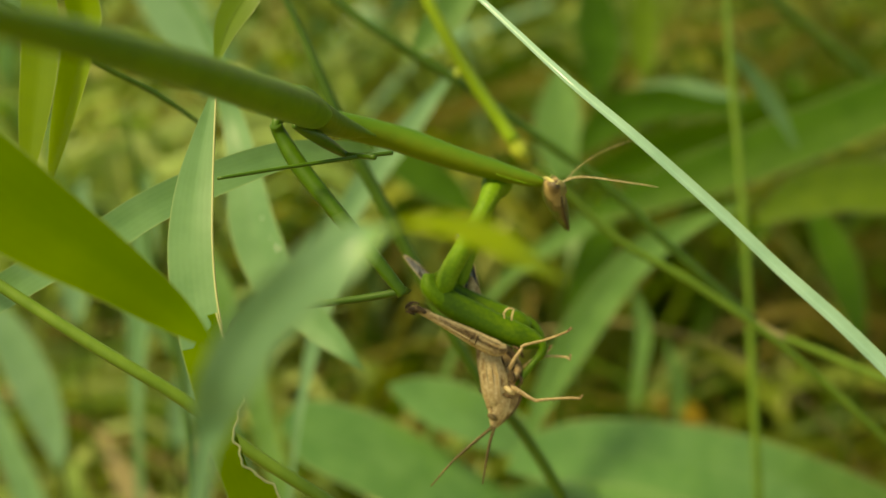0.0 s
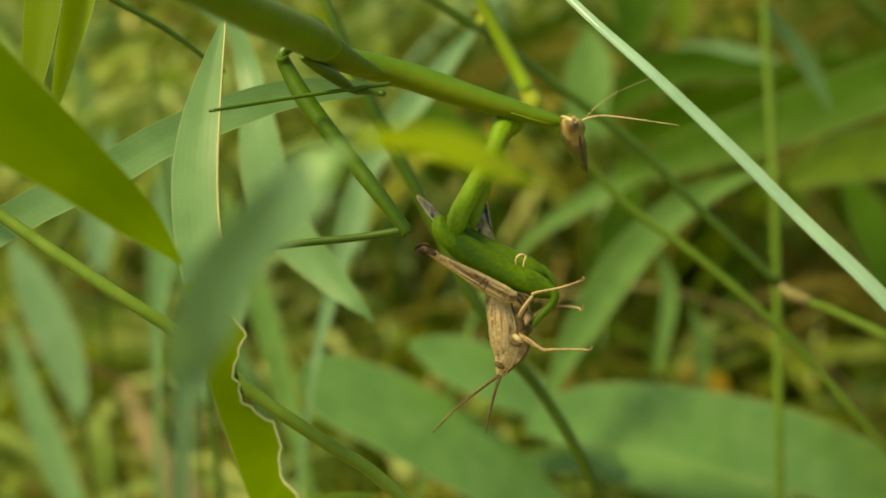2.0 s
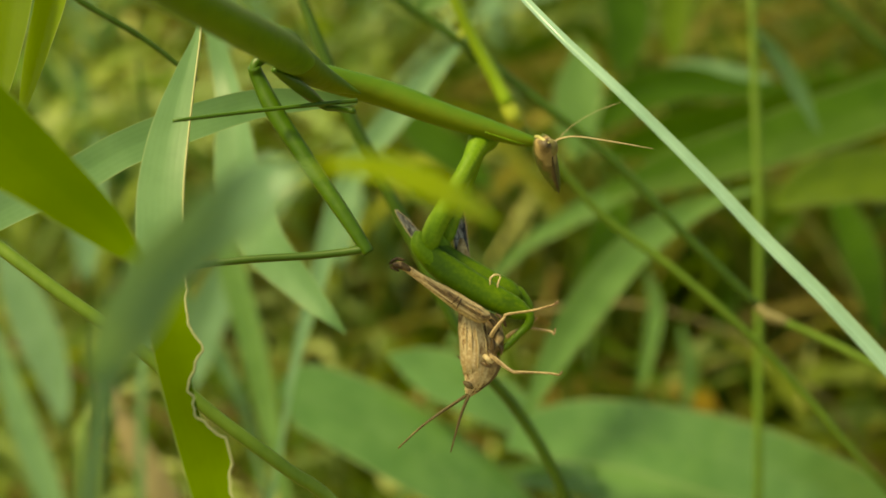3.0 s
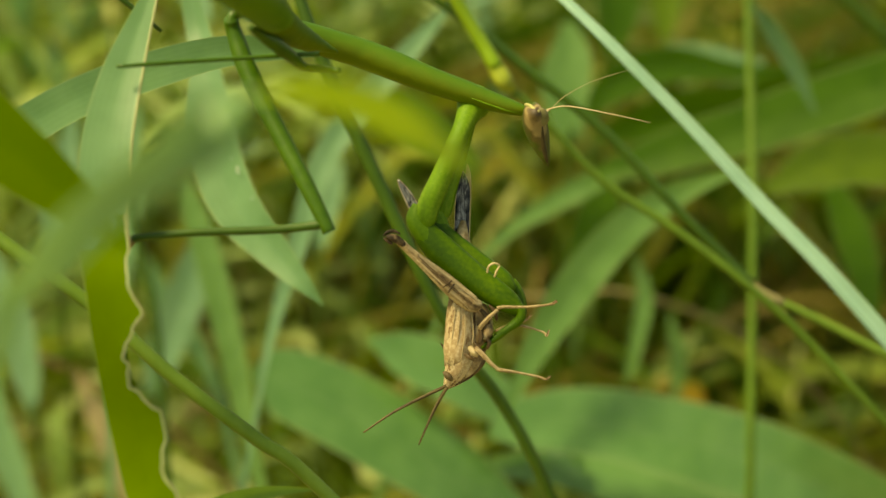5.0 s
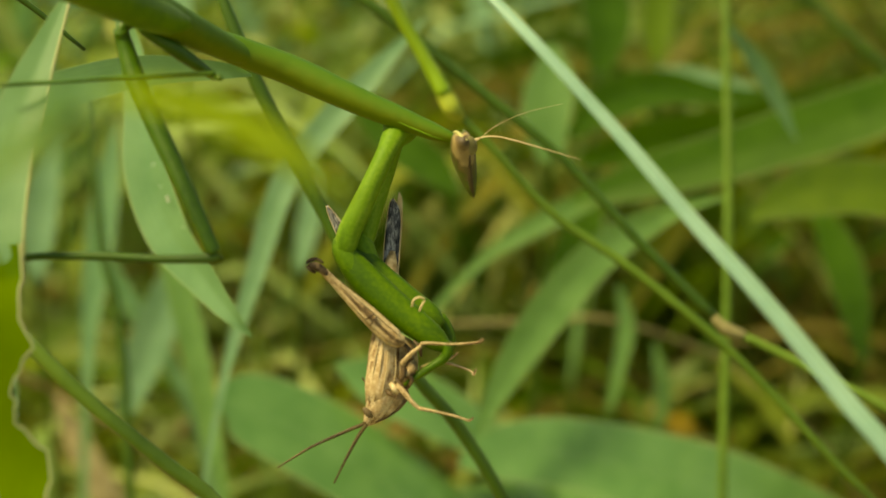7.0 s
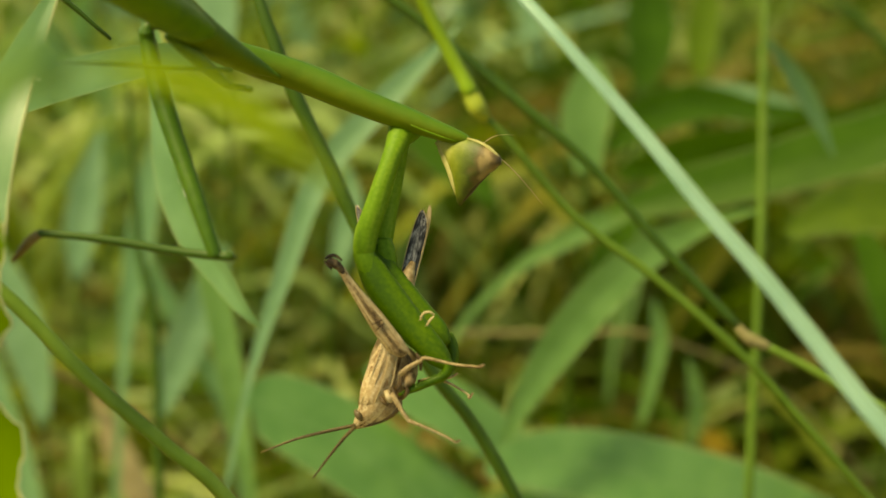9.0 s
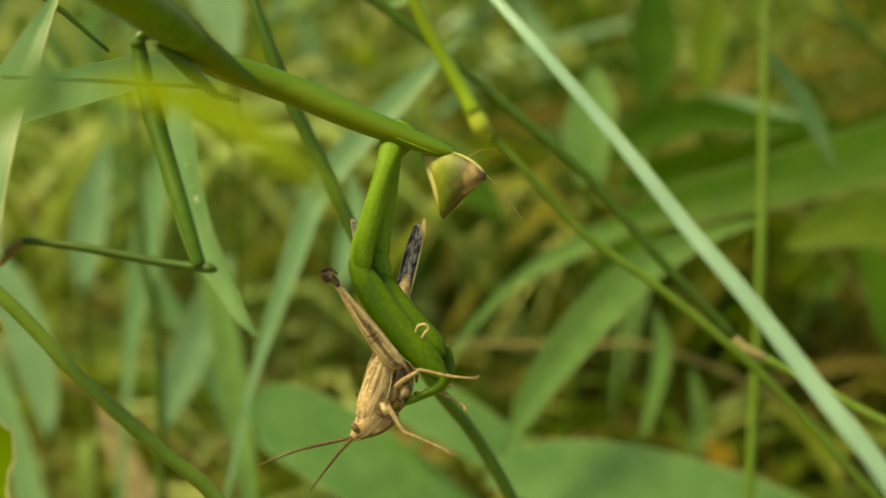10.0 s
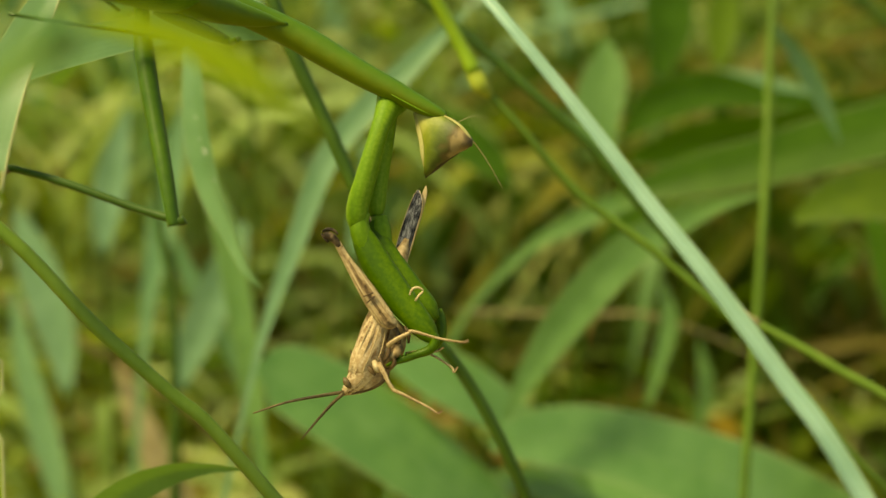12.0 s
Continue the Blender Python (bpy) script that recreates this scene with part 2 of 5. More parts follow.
def shield_material():
    """Neck shield: green above, blending to olive yellow along the lower flank."""
    m, t, b, make, link = nodes_of("mantis_shield")
    uv = make("ShaderNodeUVMap")
    sep = make("ShaderNodeSeparateXYZ")
    link(uv.outputs[0], sep.inputs[0])
    co = make("ShaderNodeTexCoord")
    no = make("ShaderNodeTexNoise")
    no.inputs["Scale"].default_value, no.inputs["Detail"].default_value = 700.0, 5.0
    link(co.outputs["Object"], no.inputs["Vector"])
    mx = make("ShaderNodeMath")
    mx.operation = "MULTIPLY_ADD"
    mx.inputs[1].default_value = 0.14
    link(no.outputs[0], mx.inputs[0])
    link(sep.outputs[0], mx.inputs[2])
    link(ramp(make, link, mx.outputs[0], [(0.10, (0.11, 0.17, 0.008)), (0.22, (0.045, 0.13, 0.008)), (0.62, (0.042, 0.125, 0.010)), (0.76, (0.065, 0.145, 0.007)), (0.88, (0.105, 0.155, 0.006)), (0.98, (0.10, 0.165, 0.008))]), b.inputs["Base Color"])
    b.inputs["Roughness"].default_value, b.inputs["Specular IOR Level"].default_value = 0.6, 0.25
    bu = make("ShaderNodeBump")
    bu.inputs["Strength"].default_value, bu.inputs["Distance"].default_value = 0.5, 0.0002
    link(no.outputs[0], bu.inputs["Height"])
    link(bu.outputs[0], b.inputs["Normal"])
    return m


def head_material():
    """Mantis head: cream on one cheek, olive between, tan on the other, whose shade is painted in brown."""
    m, t, b, make, link = nodes_of("mantis_face")
    co = make("ShaderNodeTexCoord")
    sep = make("ShaderNodeSeparateXYZ")
    link(co.outputs["Object"], sep.inputs[0])
    no = make("ShaderNodeTexNoise")
    no.inputs["Scale"].default_value, no.inputs["Detail"].default_value = 900.0, 5.0
    link(co.outputs["Object"], no.inputs["Vector"])
    across = make("ShaderNodeMath")
    across.operation = "MULTIPLY_ADD"
    across.inputs[1].default_value, across.inputs[2].default_value = 150.0, 0.36
    link(sep.outputs[1], across.inputs[0])
    mx = make("ShaderNodeMath")
    mx.operation = "MULTIPLY_ADD"
    mx.inputs[1].default_value = 0.28
    link(no.outputs[0], mx.inputs[0])
    link(across.outputs[0], mx.inputs[2])
    link(ramp(make, link, mx.outputs[0], [(0.0, (0.05, 0.035, 0.012)), (0.08, (0.13, 0.09, 0.035)), (0.15, (0.27, 0.20, 0.085)), (0.22, (0.25, 0.19, 0.075)), (0.28, (0.10, 0.075, 0.018)), (0.38, (0.05, 0.075, 0.004)), (0.56, (0.10, 0.145, 0.007)), (0.74, (0.20, 0.24, 0.025)), (0.88, (0.34, 0.35, 0.09))]), b.inputs["Base Color"])
    b.inputs["Roughness"].default_value = 0.6
    bu = make("ShaderNodeBump")
    bu.inputs["Strength"].default_value, bu.inputs["Distance"].default_value = 0.5, 0.0002
    link(no.outputs[0], bu.inputs["Height"])
    link(bu.outputs[0], b.inputs["Normal"])
    return m


FACE = head_material()
SHIELD = shield_material()
NODE_PALE = body_material("pale_node", [(0.3, (0.19, 0.26, 0.025)), (0.7, (0.33, 0.39, 0.06))], 900, 0.45, 0.3)
LEAF_NEAR = leaf_material("near_leaf", (0.12, 0.29, 0.11), (0.21, 0.42, 0.17), (0.32, 0.45, 0.008), 0.44)

# ---- mesh helpers ----
def spline(pts, n):
    """Points on a smooth curve through rows of equal length."""
    p = np.array(pts, float)
    p = np.vstack([2 * p[0] - p[1], p, 2 * p[-1] - p[-2]])
    out = []
    for i in range(1, len(p) - 2):
        for s in np.linspace(0, 1, n, endpoint=False):
            a, b, c, d = p[i - 1:i + 3]
            out.append(0.5 * (2 * b + (c - a) * s + (2 * a - 5 * b + 4 * c - d) * s * s + (3 * b - a - 3 * c + d) * s ** 3))
    out.append(p[-2])
    return np.array(out)


def link_mesh(name, bm, material, parent=None, label="", smooth=True):
    me = bpy.data.meshes.new(name)
    for f in bm.faces:
        f.smooth = smooth
    bm.to_mesh(me)
    bm.free()
    me.materials.append(material)
    ob = new(name, me)
    ob.parent = parent
    if label:
        ob["label"] = label
    return ob


def tube_bm(pts, sides=10, n=4, flat=1.0, up=(0, 1, 0), bm=None):
    """A round stalk or limb through rows (x, y, z, radius[, radius along up])."""
    rows = spline(pts, n)
    bm = bm or bmesh.new()
    uvl = bm.loops.layers.uv.verify()
    rings, runs, run = [], [], 0.0
    for i, r in enumerate(rows):
        tan = Vector(rows[min(i + 1, len(rows) - 1)][:3]) - Vector(rows[max(i - 1, 0)][:3])
        tan.normalize()
        side = tan.cross(Vector(up)).normalized()
        top = side.cross(tan).normalized()
        ra = max(r[3], 1e-6)
        rb = max(r[4] if len(r) > 4 else r[3] * flat, 1e-6)
        c = Vector(r[:3])
        run += (c - Vector(rows[max(i - 1, 0)][:3])).length
        runs.append(run)
        rings.append([bm.verts.new(c + side * ra * math.cos(2 * math.pi * k / sides) + top * rb * math.sin(2 * math.pi * k / sides)) for k in range(sides)])
    for i, (a, b) in enumerate(zip(rings, rings[1:])):
        for k in range(sides):
            f = bm.faces.new((a[k], a[(k + 1) % sides], b[(k + 1) % sides], b[k]))
            for lo, u, v in zip(f.loops, (k, k + 1, k + 1, k), (runs[i], runs[i], runs[i + 1], runs[i + 1])):
                lo[uvl].uv = (u / sides, v)
    bm.faces.new(rings[0][::-1])
    bm.faces.new(rings[-1])
    bmesh.ops.recalc_face_normals(bm, faces=bm.faces)
    return bm


def blade_bm(pts, roll=0.0, fold=0.18, n=8, twist=0.0, wave=0.0, bites=(), bm=None, view=(0, -0.9, 0.42), seed=0, lift=0.0, trace=None):
    """A grass leaf through rows (x, y, z, half width): a shallow trough with a midrib, turned by roll degrees about its length from facing out."""
    rows = spline(pts, n)
    own = bm is None
    bm = bm or bmesh.new()
    uvl = bm.loops.layers.uv.verify()
    rng = random.Random(seed)
    ph = rng.random() * 6
    across = (-1.0, -0.62, -0.2, 0.0, 0.2, 0.62, 1.0)
    strip, run = [], 0.0
    for i, r in enumerate(rows):
        c = Vector(r[:3])
        if i:
            run += (c - Vector(rows[i - 1][:3])).length
        tan = (Vector(rows[min(i + 1, len(rows) - 1)][:3]) - Vector(rows[max(i - 1, 0)][:3])).normalized()
        side = tan.cross(Vector(view)).normalized()
        nor = side.cross(tan).normalized()
        s = i / (len(rows) - 1)
        a = radians(r[4] if len(r) > 4 else roll + twist * (s - 0.5))
        sd, nm = side * math.cos(a) + nor * math.sin(a), nor * math.cos(a) - side * math.sin(a)
        w = max(r[3], 2e-5)
        edge = {1: 1.0, -1: 1.0}
        for at, width, depth, which in bites:
            e = abs(run - at) / width
            if e < 1:
                edge[which] -= depth * (1 - e * e) ** 0.8 * (1 + 0.10 * math.sin(2300 * run + ph) + 0.05 * math.sin(5100 * run))
        line = []
        for u in across:
            k = max(edge[1 if u > 0 else -1], -0.3) if abs(u) > 0.3 else 1.0
            z = fold * w * (abs(u) ** 1.3) + wave * w * math.sin(9 * s + ph + u) * abs(u)
            line.append((bm.verts.new(c + sd * u * k * w + nm * (z + lift)), 0.5 + 0.5 * u, run))
        if trace:
            trace[-1].append(line[0][0].co.copy())
            trace[1].append(line[-1][0].co.copy())
        strip.append(line)
    for a, b in zip(strip, strip[1:]):
        for k in range(len(across) - 1):
            q = (a[k], a[k + 1], b[k + 1], b[k])
            f = bm.faces.new([v[0] for v in q])
            f.smooth = True
            for lo, v in zip(f.loops, q):
                lo[uvl].uv = (v[1], v[2])
    return bm


def plant(label, category="grass", name="grass_plant", group=""):
    return tagged(new(name), label, category, group)


def leaf(parent, pts, material, label="", name="leaf", rib=True, margin=(), **kw):
    """A leaf; a broad one with its midrib raised a little, a chewed one with a dry rim along its edges (-1, 1)."""
    edges = {1: [], -1: []}
    ob = link_mesh(name, blade_bm(pts, trace=edges, **kw), material, parent, label)
    if rib and name == "leaf":
        more = {k: v for k, v in kw.items() if k in ("roll", "twist", "n")}
        link_mesh("midrib", blade_bm([(*p[:3], p[3] * 0.05, *p[4:]) for p in pts], fold=0.0, lift=0.00006, **more), material, ob)
    if pts[-1][2] < 0:
        stem(parent, [(*p[:3], 0.0009) for p in pts[-4:]], STALK_MID, name="stalk", sides=8)
    for side in margin:
        link_mesh("rim", tube_bm([(*p, 0.00011) for p in edges[side]], 6, 1), LEAF_RIB, ob, "thin dry cream leaf edge")
    return ob


def stem(parent, pts, material, label="", name="stem", sides=12, **kw):
    return link_mesh(name, tube_bm(pts, sides, **kw), material, parent, label)


def rooted(rows, bend=0.2, step=0.03, thin=1.0):
    """The rows with the stalk carried on from its last row, bending down into the soil."""
    rows = [tuple(r) for r in rows]
    d = (Vector(rows[-1][:3]) - Vector(rows[-2][:3])).normalized()
    p, w = Vector(rows[-1][:3]), rows[-1][3]
    for _ in range(40):
        d = (d * (1 - bend) + Vector((0, 0, -1)) * bend).normalized()
        p = p + d * step
        w *= thin
        rows.append((*p, w, *rows[-1][4:]))
        if p.z < -0.004:
            break
    return rows


# ---- ground ----
def ground():
    bm = bmesh.new()
    bmesh.ops.create_grid(bm, x_segments=120, y_segments=120, size=1.0)
    for v in bm.verts:
        x, y = v.co.x, v.co.y
        k = 1.0 + 60.0 * max(0.0, max(abs(x), abs(y)) - 0.75) ** 2 * 8
        v.co = Vector((x * 1.6 * k, y * 1.6 * k + 0.6, 0))
        v.co.z = 0.012 * noise.noise(v.co * 9) - 0.006 if k < 1.5 else -0.02
    m, t, b, make, link = nodes_of("soil")
    no = make("ShaderNodeTexNoise")
    no.inputs["Scale"].default_value, no.inputs["Detail"].default_value = 35, 8
    geo = make("ShaderNodeNewGeometry")
    link(geo.outputs["Position"], no.inputs["Vector"])
    link(ramp(make, link, no.outputs[0], [(0.3, (0.12, 0.085, 0.03)), (0.5, (0.25, 0.18, 0.065)), (0.7, (0.21, 0.20, 0.045))]), b.inputs["Base Color"])
    b.inputs["Roughness"].default_value = 0.9
    return tagged(link_mesh("ground", bm, m), "brown soil with litter under the grass", "ground", kind="structure")


ground()


def turf():
    """The sward behind: uncounted blades of mixed tone, leaning and lying every way; sunlit tones to the left, shaded
    tones to the right.
    """
    rng = random.Random(4)
    # label, material, count, height, share leaning to one side, lying flat, width
    kinds = (("grass", 1400, LEAF_FAR, 0.75, -0.3, 1.2, "dense mixed green grass growing from the soil"),
             ("grass", 2100, LEAF_LIT, 0.8, -0.75, 1.2, "yellow-green grass of the sward, coloured as sunlit"),
             ("grass", 1500, LEAF_SHADED, 0.95, 0.65, 1.1, "green grass of the sward, coloured as shaded"),
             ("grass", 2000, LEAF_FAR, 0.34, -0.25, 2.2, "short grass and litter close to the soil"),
             ("grass", 1500, LEAF_LIT, 0.38, -0.8, 2.0, "short green grass close to the soil, coloured as sunlit"),
             ("grass", 1100, LEAF_SHADED, 0.42, 0.85, 1.5, "short green grass close to the soil, coloured as shaded"),
             ("grass", 150, LEAF_MIST, 0.92, -0.62, 1.1, "broad bluish-green grass leaves in the sward"),
             ("dry_grass", 850, DRY, 0.5, 0.05, 1.6, "dry brown grass among the green"),
             ("dry_grass", 60, STRAW, 0.3, -0.3, 1.6, "dry straw-coloured grass lying among the green"))
    for kind, count, mat, tall, aside, flat, label in kinds:
        bm = bmesh.new()
        low = tall < 0.5
        for i in range(count):
            y = (0.30 if low else 0.44) + 1.4 * rng.random() ** 1.4
            # aside carries the painted light: lit tones left, shaded tones right
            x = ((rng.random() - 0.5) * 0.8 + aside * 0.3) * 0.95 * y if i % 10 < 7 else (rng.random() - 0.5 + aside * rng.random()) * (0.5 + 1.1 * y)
            h = (0.05 + 0.15 * rng.random()) * tall
            a = rng.random() * 2 * math.pi
            lean = h * (0.4 + 1.3 * rng.random()) * flat
            dx, dy = math.cos(a) * lean, math.sin(a) * lean * (0.8 if y > 0.6 or math.sin(a) > 0 else 0.2)
            w = 0.0010 + 0.0030 * rng.random() ** 2.2 if mat is not LEAF_MIST else 0.0035 + 0.0025 * rng.random()
            droop = h * (0.1 + 0.7 * rng.random())
            blade_bm([(x, y, -0.01, w * 0.6), (x + dx * 0.2, y + dy * 0.2, h * 0.6, w), (x + dx * 0.55, y + dy * 0.55, h * 0.95, w * 0.9), (x + dx, y + dy, droop, 0.0001)],
                     roll=rng.uniform(-75, 75), n=2, bm=bm, seed=i)
        tagged(link_mesh(kind, bm, mat), label, "grass", kind="stuff")


turf()


def meadow():
    """The same grass going on round the place, thinner in detail."""
    rng = random.Random(11)
    bm = bmesh.new()
    for i in range(5200):
        r, a = 0.35 + 3.2 * rng.random() ** 0.8, rng.random() * 2 * math.pi
        x, y = r * math.sin(a), r * math.cos(a)
        if y > 0.2 and abs(x) < 0.25 + 0.62 * y and y < 2.0:
            continue
        h, b = 0.08 + 0.2 * rng.random(), rng.random() * 2 * math.pi
        dx, dy = math.cos(b) * h * 0.6, math.sin(b) * h * 0.6
        w = 0.002 + 0.005 * rng.random()
        blade_bm([(x, y, -0.01, w * 0.6), (x + dx * 0.3, y + dy * 0.3, h * 0.7, w), (x + dx, y + dy, h * 0.9, 0.0001)], roll=rng.uniform(-80, 80), n=2, bm=bm, seed=i)
    tagged(link_mesh("grass", bm, LEAF_FAR), "green meadow grass growing all around", "grass", kind="stuff")


meadow()

def grass_tuft(seed, material, label):
    """A broad-leaved grass: a stalk with arching leaves, standing at its own base."""
    rng = random.Random(seed)
    t = plant(label, "grass tuft", "grass_tuft", "grass tufts behind the insects")
    h = 0.13
    stem(t, [(0, 0, -0.01, 0.0011), (0.004, 0.003, h * 0.5, 0.001), (0.010, 0.004, h, 0.0006)], STALK_MID, sides=8)
    for k in range(6):
        a = k * 2.3 + rng.random()
        z = h * (0.3 + 0.11 * k)
        r = 0.05 + 0.03 * rng.random()
        c, s_ = math.cos(a), math.sin(a)
        w = 0.0028 + 0.002 * rng.random()
        leaf(t, [(0.006 * z / h, 0.003, z, 0.0008), (c * r * 0.35, s_ * r * 0.35, z + 0.028, w), (c * r * 0.75, s_ * r * 0.75, z + 0.02 * rng.random(), w), (c * r * 1.15, s_ * r * 1.15, z - 0.03, 0.0001)], material, roll=rng.uniform(-30, 30), n=4)
    return t


def tufts():
    rng = random.Random(21)
    kinds = [grass_tuft(1, LEAF_PALE, "pale green broad-leaved grass tuft in the sward"), grass_tuft(2, LEAF, "dark green broad-leaved grass tuft in the sward"), grass_tuft(3, LEAF_OLIVE, "yellow-green broad-leaved grass tuft in the sward")]
    # tuft tones also carry the light: paler on the left, darker on the right
    spots = ((-0.16, 0.50, 0), (-0.05, 0.55, 2), (0.06, 0.46, 0), (0.15, 0.50, 1), (0.21, 0.58, 1), (-0.24, 0.62, 2), (-0.12, 0.70, 0), (0.02, 0.66, 1), (0.12, 0.72, 2), (0.26, 0.75, 1), (-0.02, 0.86, 0), (-0.26, 0.88, 2), (0.16, 0.92, 0), (0.34, 0.95, 1), (-0.14, 1.0, 2))
    for n, (x, y, k) in enumerate(spots):
        m = pose(x, y, 0, rng.uniform(-8, 8), rng.uniform(-8, 8), rng.uniform(0, 360))
        if n in (0, 1, 3):
            kinds[k].matrix_world = m
        else:
            copy_thing(kinds[k], m)


tufts()

# ---- the plants round the insects ----
tall = plant("tall dark green grass stalk with broad leaves", "grass plant")
stem(tall, rooted([(-0.0260, 0.1712, 0.2666, 0.00029), (-0.0214, 0.1672, 0.2581, 0.00051), (-0.0191, 0.1653, 0.2542, 0.00055), (-0.0158, 0.1621, 0.2474, 0.00080), (-0.0123, 0.1597, 0.2402, 0.00092), (-0.0085, 0.1577, 0.2336, 0.00092), (-0.0039, 0.1550, 0.2256, 0.00089), (0.0007, 0.1523, 0.2176, 0.00082), (0.0062, 0.1512, 0.2084, 0.00080), (0.0119, 0.1519, 0.2004, 0.00082), (0.0187, 0.1507, 0.1885, 0.00083)]), STALK, "dark green stalk")

broad = plant("broad pale green grass leaves lying level", "grass plant")
leaf(broad, [(-0.0321, 0.2167, 0.1600, 0.00134), (-0.0276, 0.2180, 0.1579, 0.00720), (-0.0153, 0.2187, 0.1518, 0.00899), (-0.0015, 0.2184, 0.1435, 0.00875), (0.0126, 0.2182, 0.1335, 0.00725), (0.0237, 0.2195, 0.1240, 0.00298), (0.0303, 0.2210, 0.1154, 0.00085)], LEAF_BROAD, roll=40, fold=0.10)
leaf(broad, rooted([(0.0136, 0.2219, 0.1458, 0.00066, 14), (0.0181, 0.2229, 0.1476, 0.00421, 14), (0.0269, 0.2237, 0.1490, 0.00620, 14), (0.0380, 0.2238, 0.1488, 0.00697, 12), (0.0503, 0.2231, 0.1469, 0.00775, 8), (0.0637, 0.2221, 0.1442, 0.00819, 2), (0.0761, 0.2207, 0.1407, 0.00797, -6), (0.0874, 0.2192, 0.1371, 0.00731, -14), (0.0999, 0.2176, 0.1331, 0.00554, -20), (0.1100, 0.2161, 0.1295, 0.00221, -24)]), LEAF_BROAD, roll=14, fold=0.10)
leaf(broad, [(-0.0112, 0.2266, 0.1631, 0.00069), (-0.0043, 0.2273, 0.1595, 0.00520), (0.0062, 0.2284, 0.1544, 0.00643), (0.0196, 0.2299, 0.1454, 0.00464), (0.0335, 0.2297, 0.1329, 0.00243)], LEAF_BROAD, roll=40)
leaf(broad, [(0.0106, 0.2330, 0.1296, 0.00154), (0.0291, 0.2339, 0.1304, 0.00463), (0.0477, 0.2326, 0.1267, 0.00556), (0.0726, 0.2307, 0.1214, 0.00309)], LEAF_BROAD, roll=40)
stem(broad, rooted([(0.0279, 0.2220, 0.1176, 0.00073), (0.0330, 0.2197, 0.1104, 0.00085), (0.0371, 0.2176, 0.1014, 0.00086)]), STALK)

noded = plant("yellow-green grass stalk with a swollen pale node", "grass plant")
stem(noded, [(-0.0112, 0.1898, 0.2741, 0.00039), (-0.0038, 0.1848, 0.2589, 0.00087), (0.0004, 0.1827, 0.2499, 0.00096), (0.0036, 0.1819, 0.2436, 0.00097), (0.0072, 0.1803, 0.2378, 0.00098), (0.0096, 0.1785, 0.2342, 0.00114)], STALK_LIGHT, "yellow-green sheathed stalk", name="sheath")
stem(noded, [(0.0089, 0.1791, 0.2353, 0.00102), (0.0099, 0.1783, 0.2336, 0.00126), (0.0106, 0.1778, 0.2326, 0.00122), (0.0117, 0.1783, 0.2313, 0.00062)], NODE_PALE, "swollen pale node", name="node")
stem(noded, rooted([(0.0113, 0.1785, 0.2317, 0.00053), (0.0157, 0.1777, 0.2276, 0.00058), (0.0246, 0.1767, 0.2183, 0.00063), (0.0356, 0.1737, 0.2116, 0.00063), (0.0498, 0.1709, 0.2006, 0.00064), (0.0653, 0.1672, 0.1853, 0.00060), (0.0753, 0.1678, 0.1746, 0.00062)]), STALK_DIM)

branchy = plant("dark grass stalk with a dry branching node", "grass plant")
stem(branchy, [(-0.0294, 0.1966, 0.2617, 0.00034), (-0.0174, 0.1926, 0.2528, 0.00071), (-0.0097, 0.1902, 0.2476, 0.00075), (0.0022, 0.1882, 0.2405, 0.00076), (0.0159, 0.1843, 0.2319, 0.00076), (0.0263, 0.1821, 0.2247, 0.00072), (0.0369, 0.1789, 0.2152, 0.00072), (0.0500, 0.1760, 0.2040, 0.00069)], STALK, "dark green stalk")
stem(branchy, [(0.0486, 0.1755, 0.2055, 0.00060), (0.0499, 0.1750, 0.2044, 0.00086), (0.0510, 0.1748, 0.2039, 0.00094), (0.0531, 0.1746, 0.2034, 0.00056)], NODE_BROWN, "dry brown node", name="node")
stem(branchy, rooted([(0.0523, 0.1747, 0.2036, 0.00056), (0.0588, 0.1737, 0.2012, 0.00064), (0.0649, 0.1726, 0.1987, 0.00068), (0.0765, 0.1714, 0.1932, 0.00069)]), STALK_MID, name="branch")
leaf(branchy, [(-0.0047, 0.1909, 0.2441, 0.00025), (-0.0022, 0.1921, 0.2464, 0.00212), (0.0019, 0.1944, 0.2510, 0.00254), (0.0084, 0.1988, 0.2595, 0.00085)], LEAF_PALE)
for a, b in (((0.0014, 0.1878, 0.2432), (0.0007, 0.1867, 0.2444)), ((0.0023, 0.1875, 0.2426), (0.0020, 0.1856, 0.2420))):
    stem(branchy, [(*a, 0.0007), (*b, 0.0002)], NODE_PALE, "small pale bract", name="bract", sides=6)

upright = plant("thin upright light green grass stalk", "grass plant")
stem(upright, rooted([(0.0551, 0.2551, 0.2489, 0.00043), (0.0556, 0.2493, 0.2395, 0.00065), (0.0561, 0.2426, 0.2281, 0.00075), (0.0574, 0.2337, 0.2121, 0.00080), (0.0584, 0.2229, 0.1947, 0.00080), (0.0597, 0.2068, 0.1642, 0.00079), (0.0603, 0.2005, 0.1514, 0.00079)]), STALK_DIM)
leaf(upright, [(0.0584, 0.2290, 0.2025, 0.00032), (0.0528, 0.2308, 0.1997, 0.00109), (0.0459, 0.2328, 0.1951, 0.00243), (0.0362, 0.2293, 0.1886, 0.00353), (0.0276, 0.2241, 0.1786, 0.00386), (0.0208, 0.2186, 0.1676, 0.00265), (0.0166, 0.2136, 0.1577, 0.00033)], LEAF_PALE, roll=5)
leaf(upright, [(0.0565, 0.2465, 0.2292, 0.00033), (0.0617, 0.2472, 0.2235, 0.00143), (0.0671, 0.2473, 0.2166, 0.00167), (0.0726, 0.2464, 0.2076, 0.00023)], LEAF_GREY)

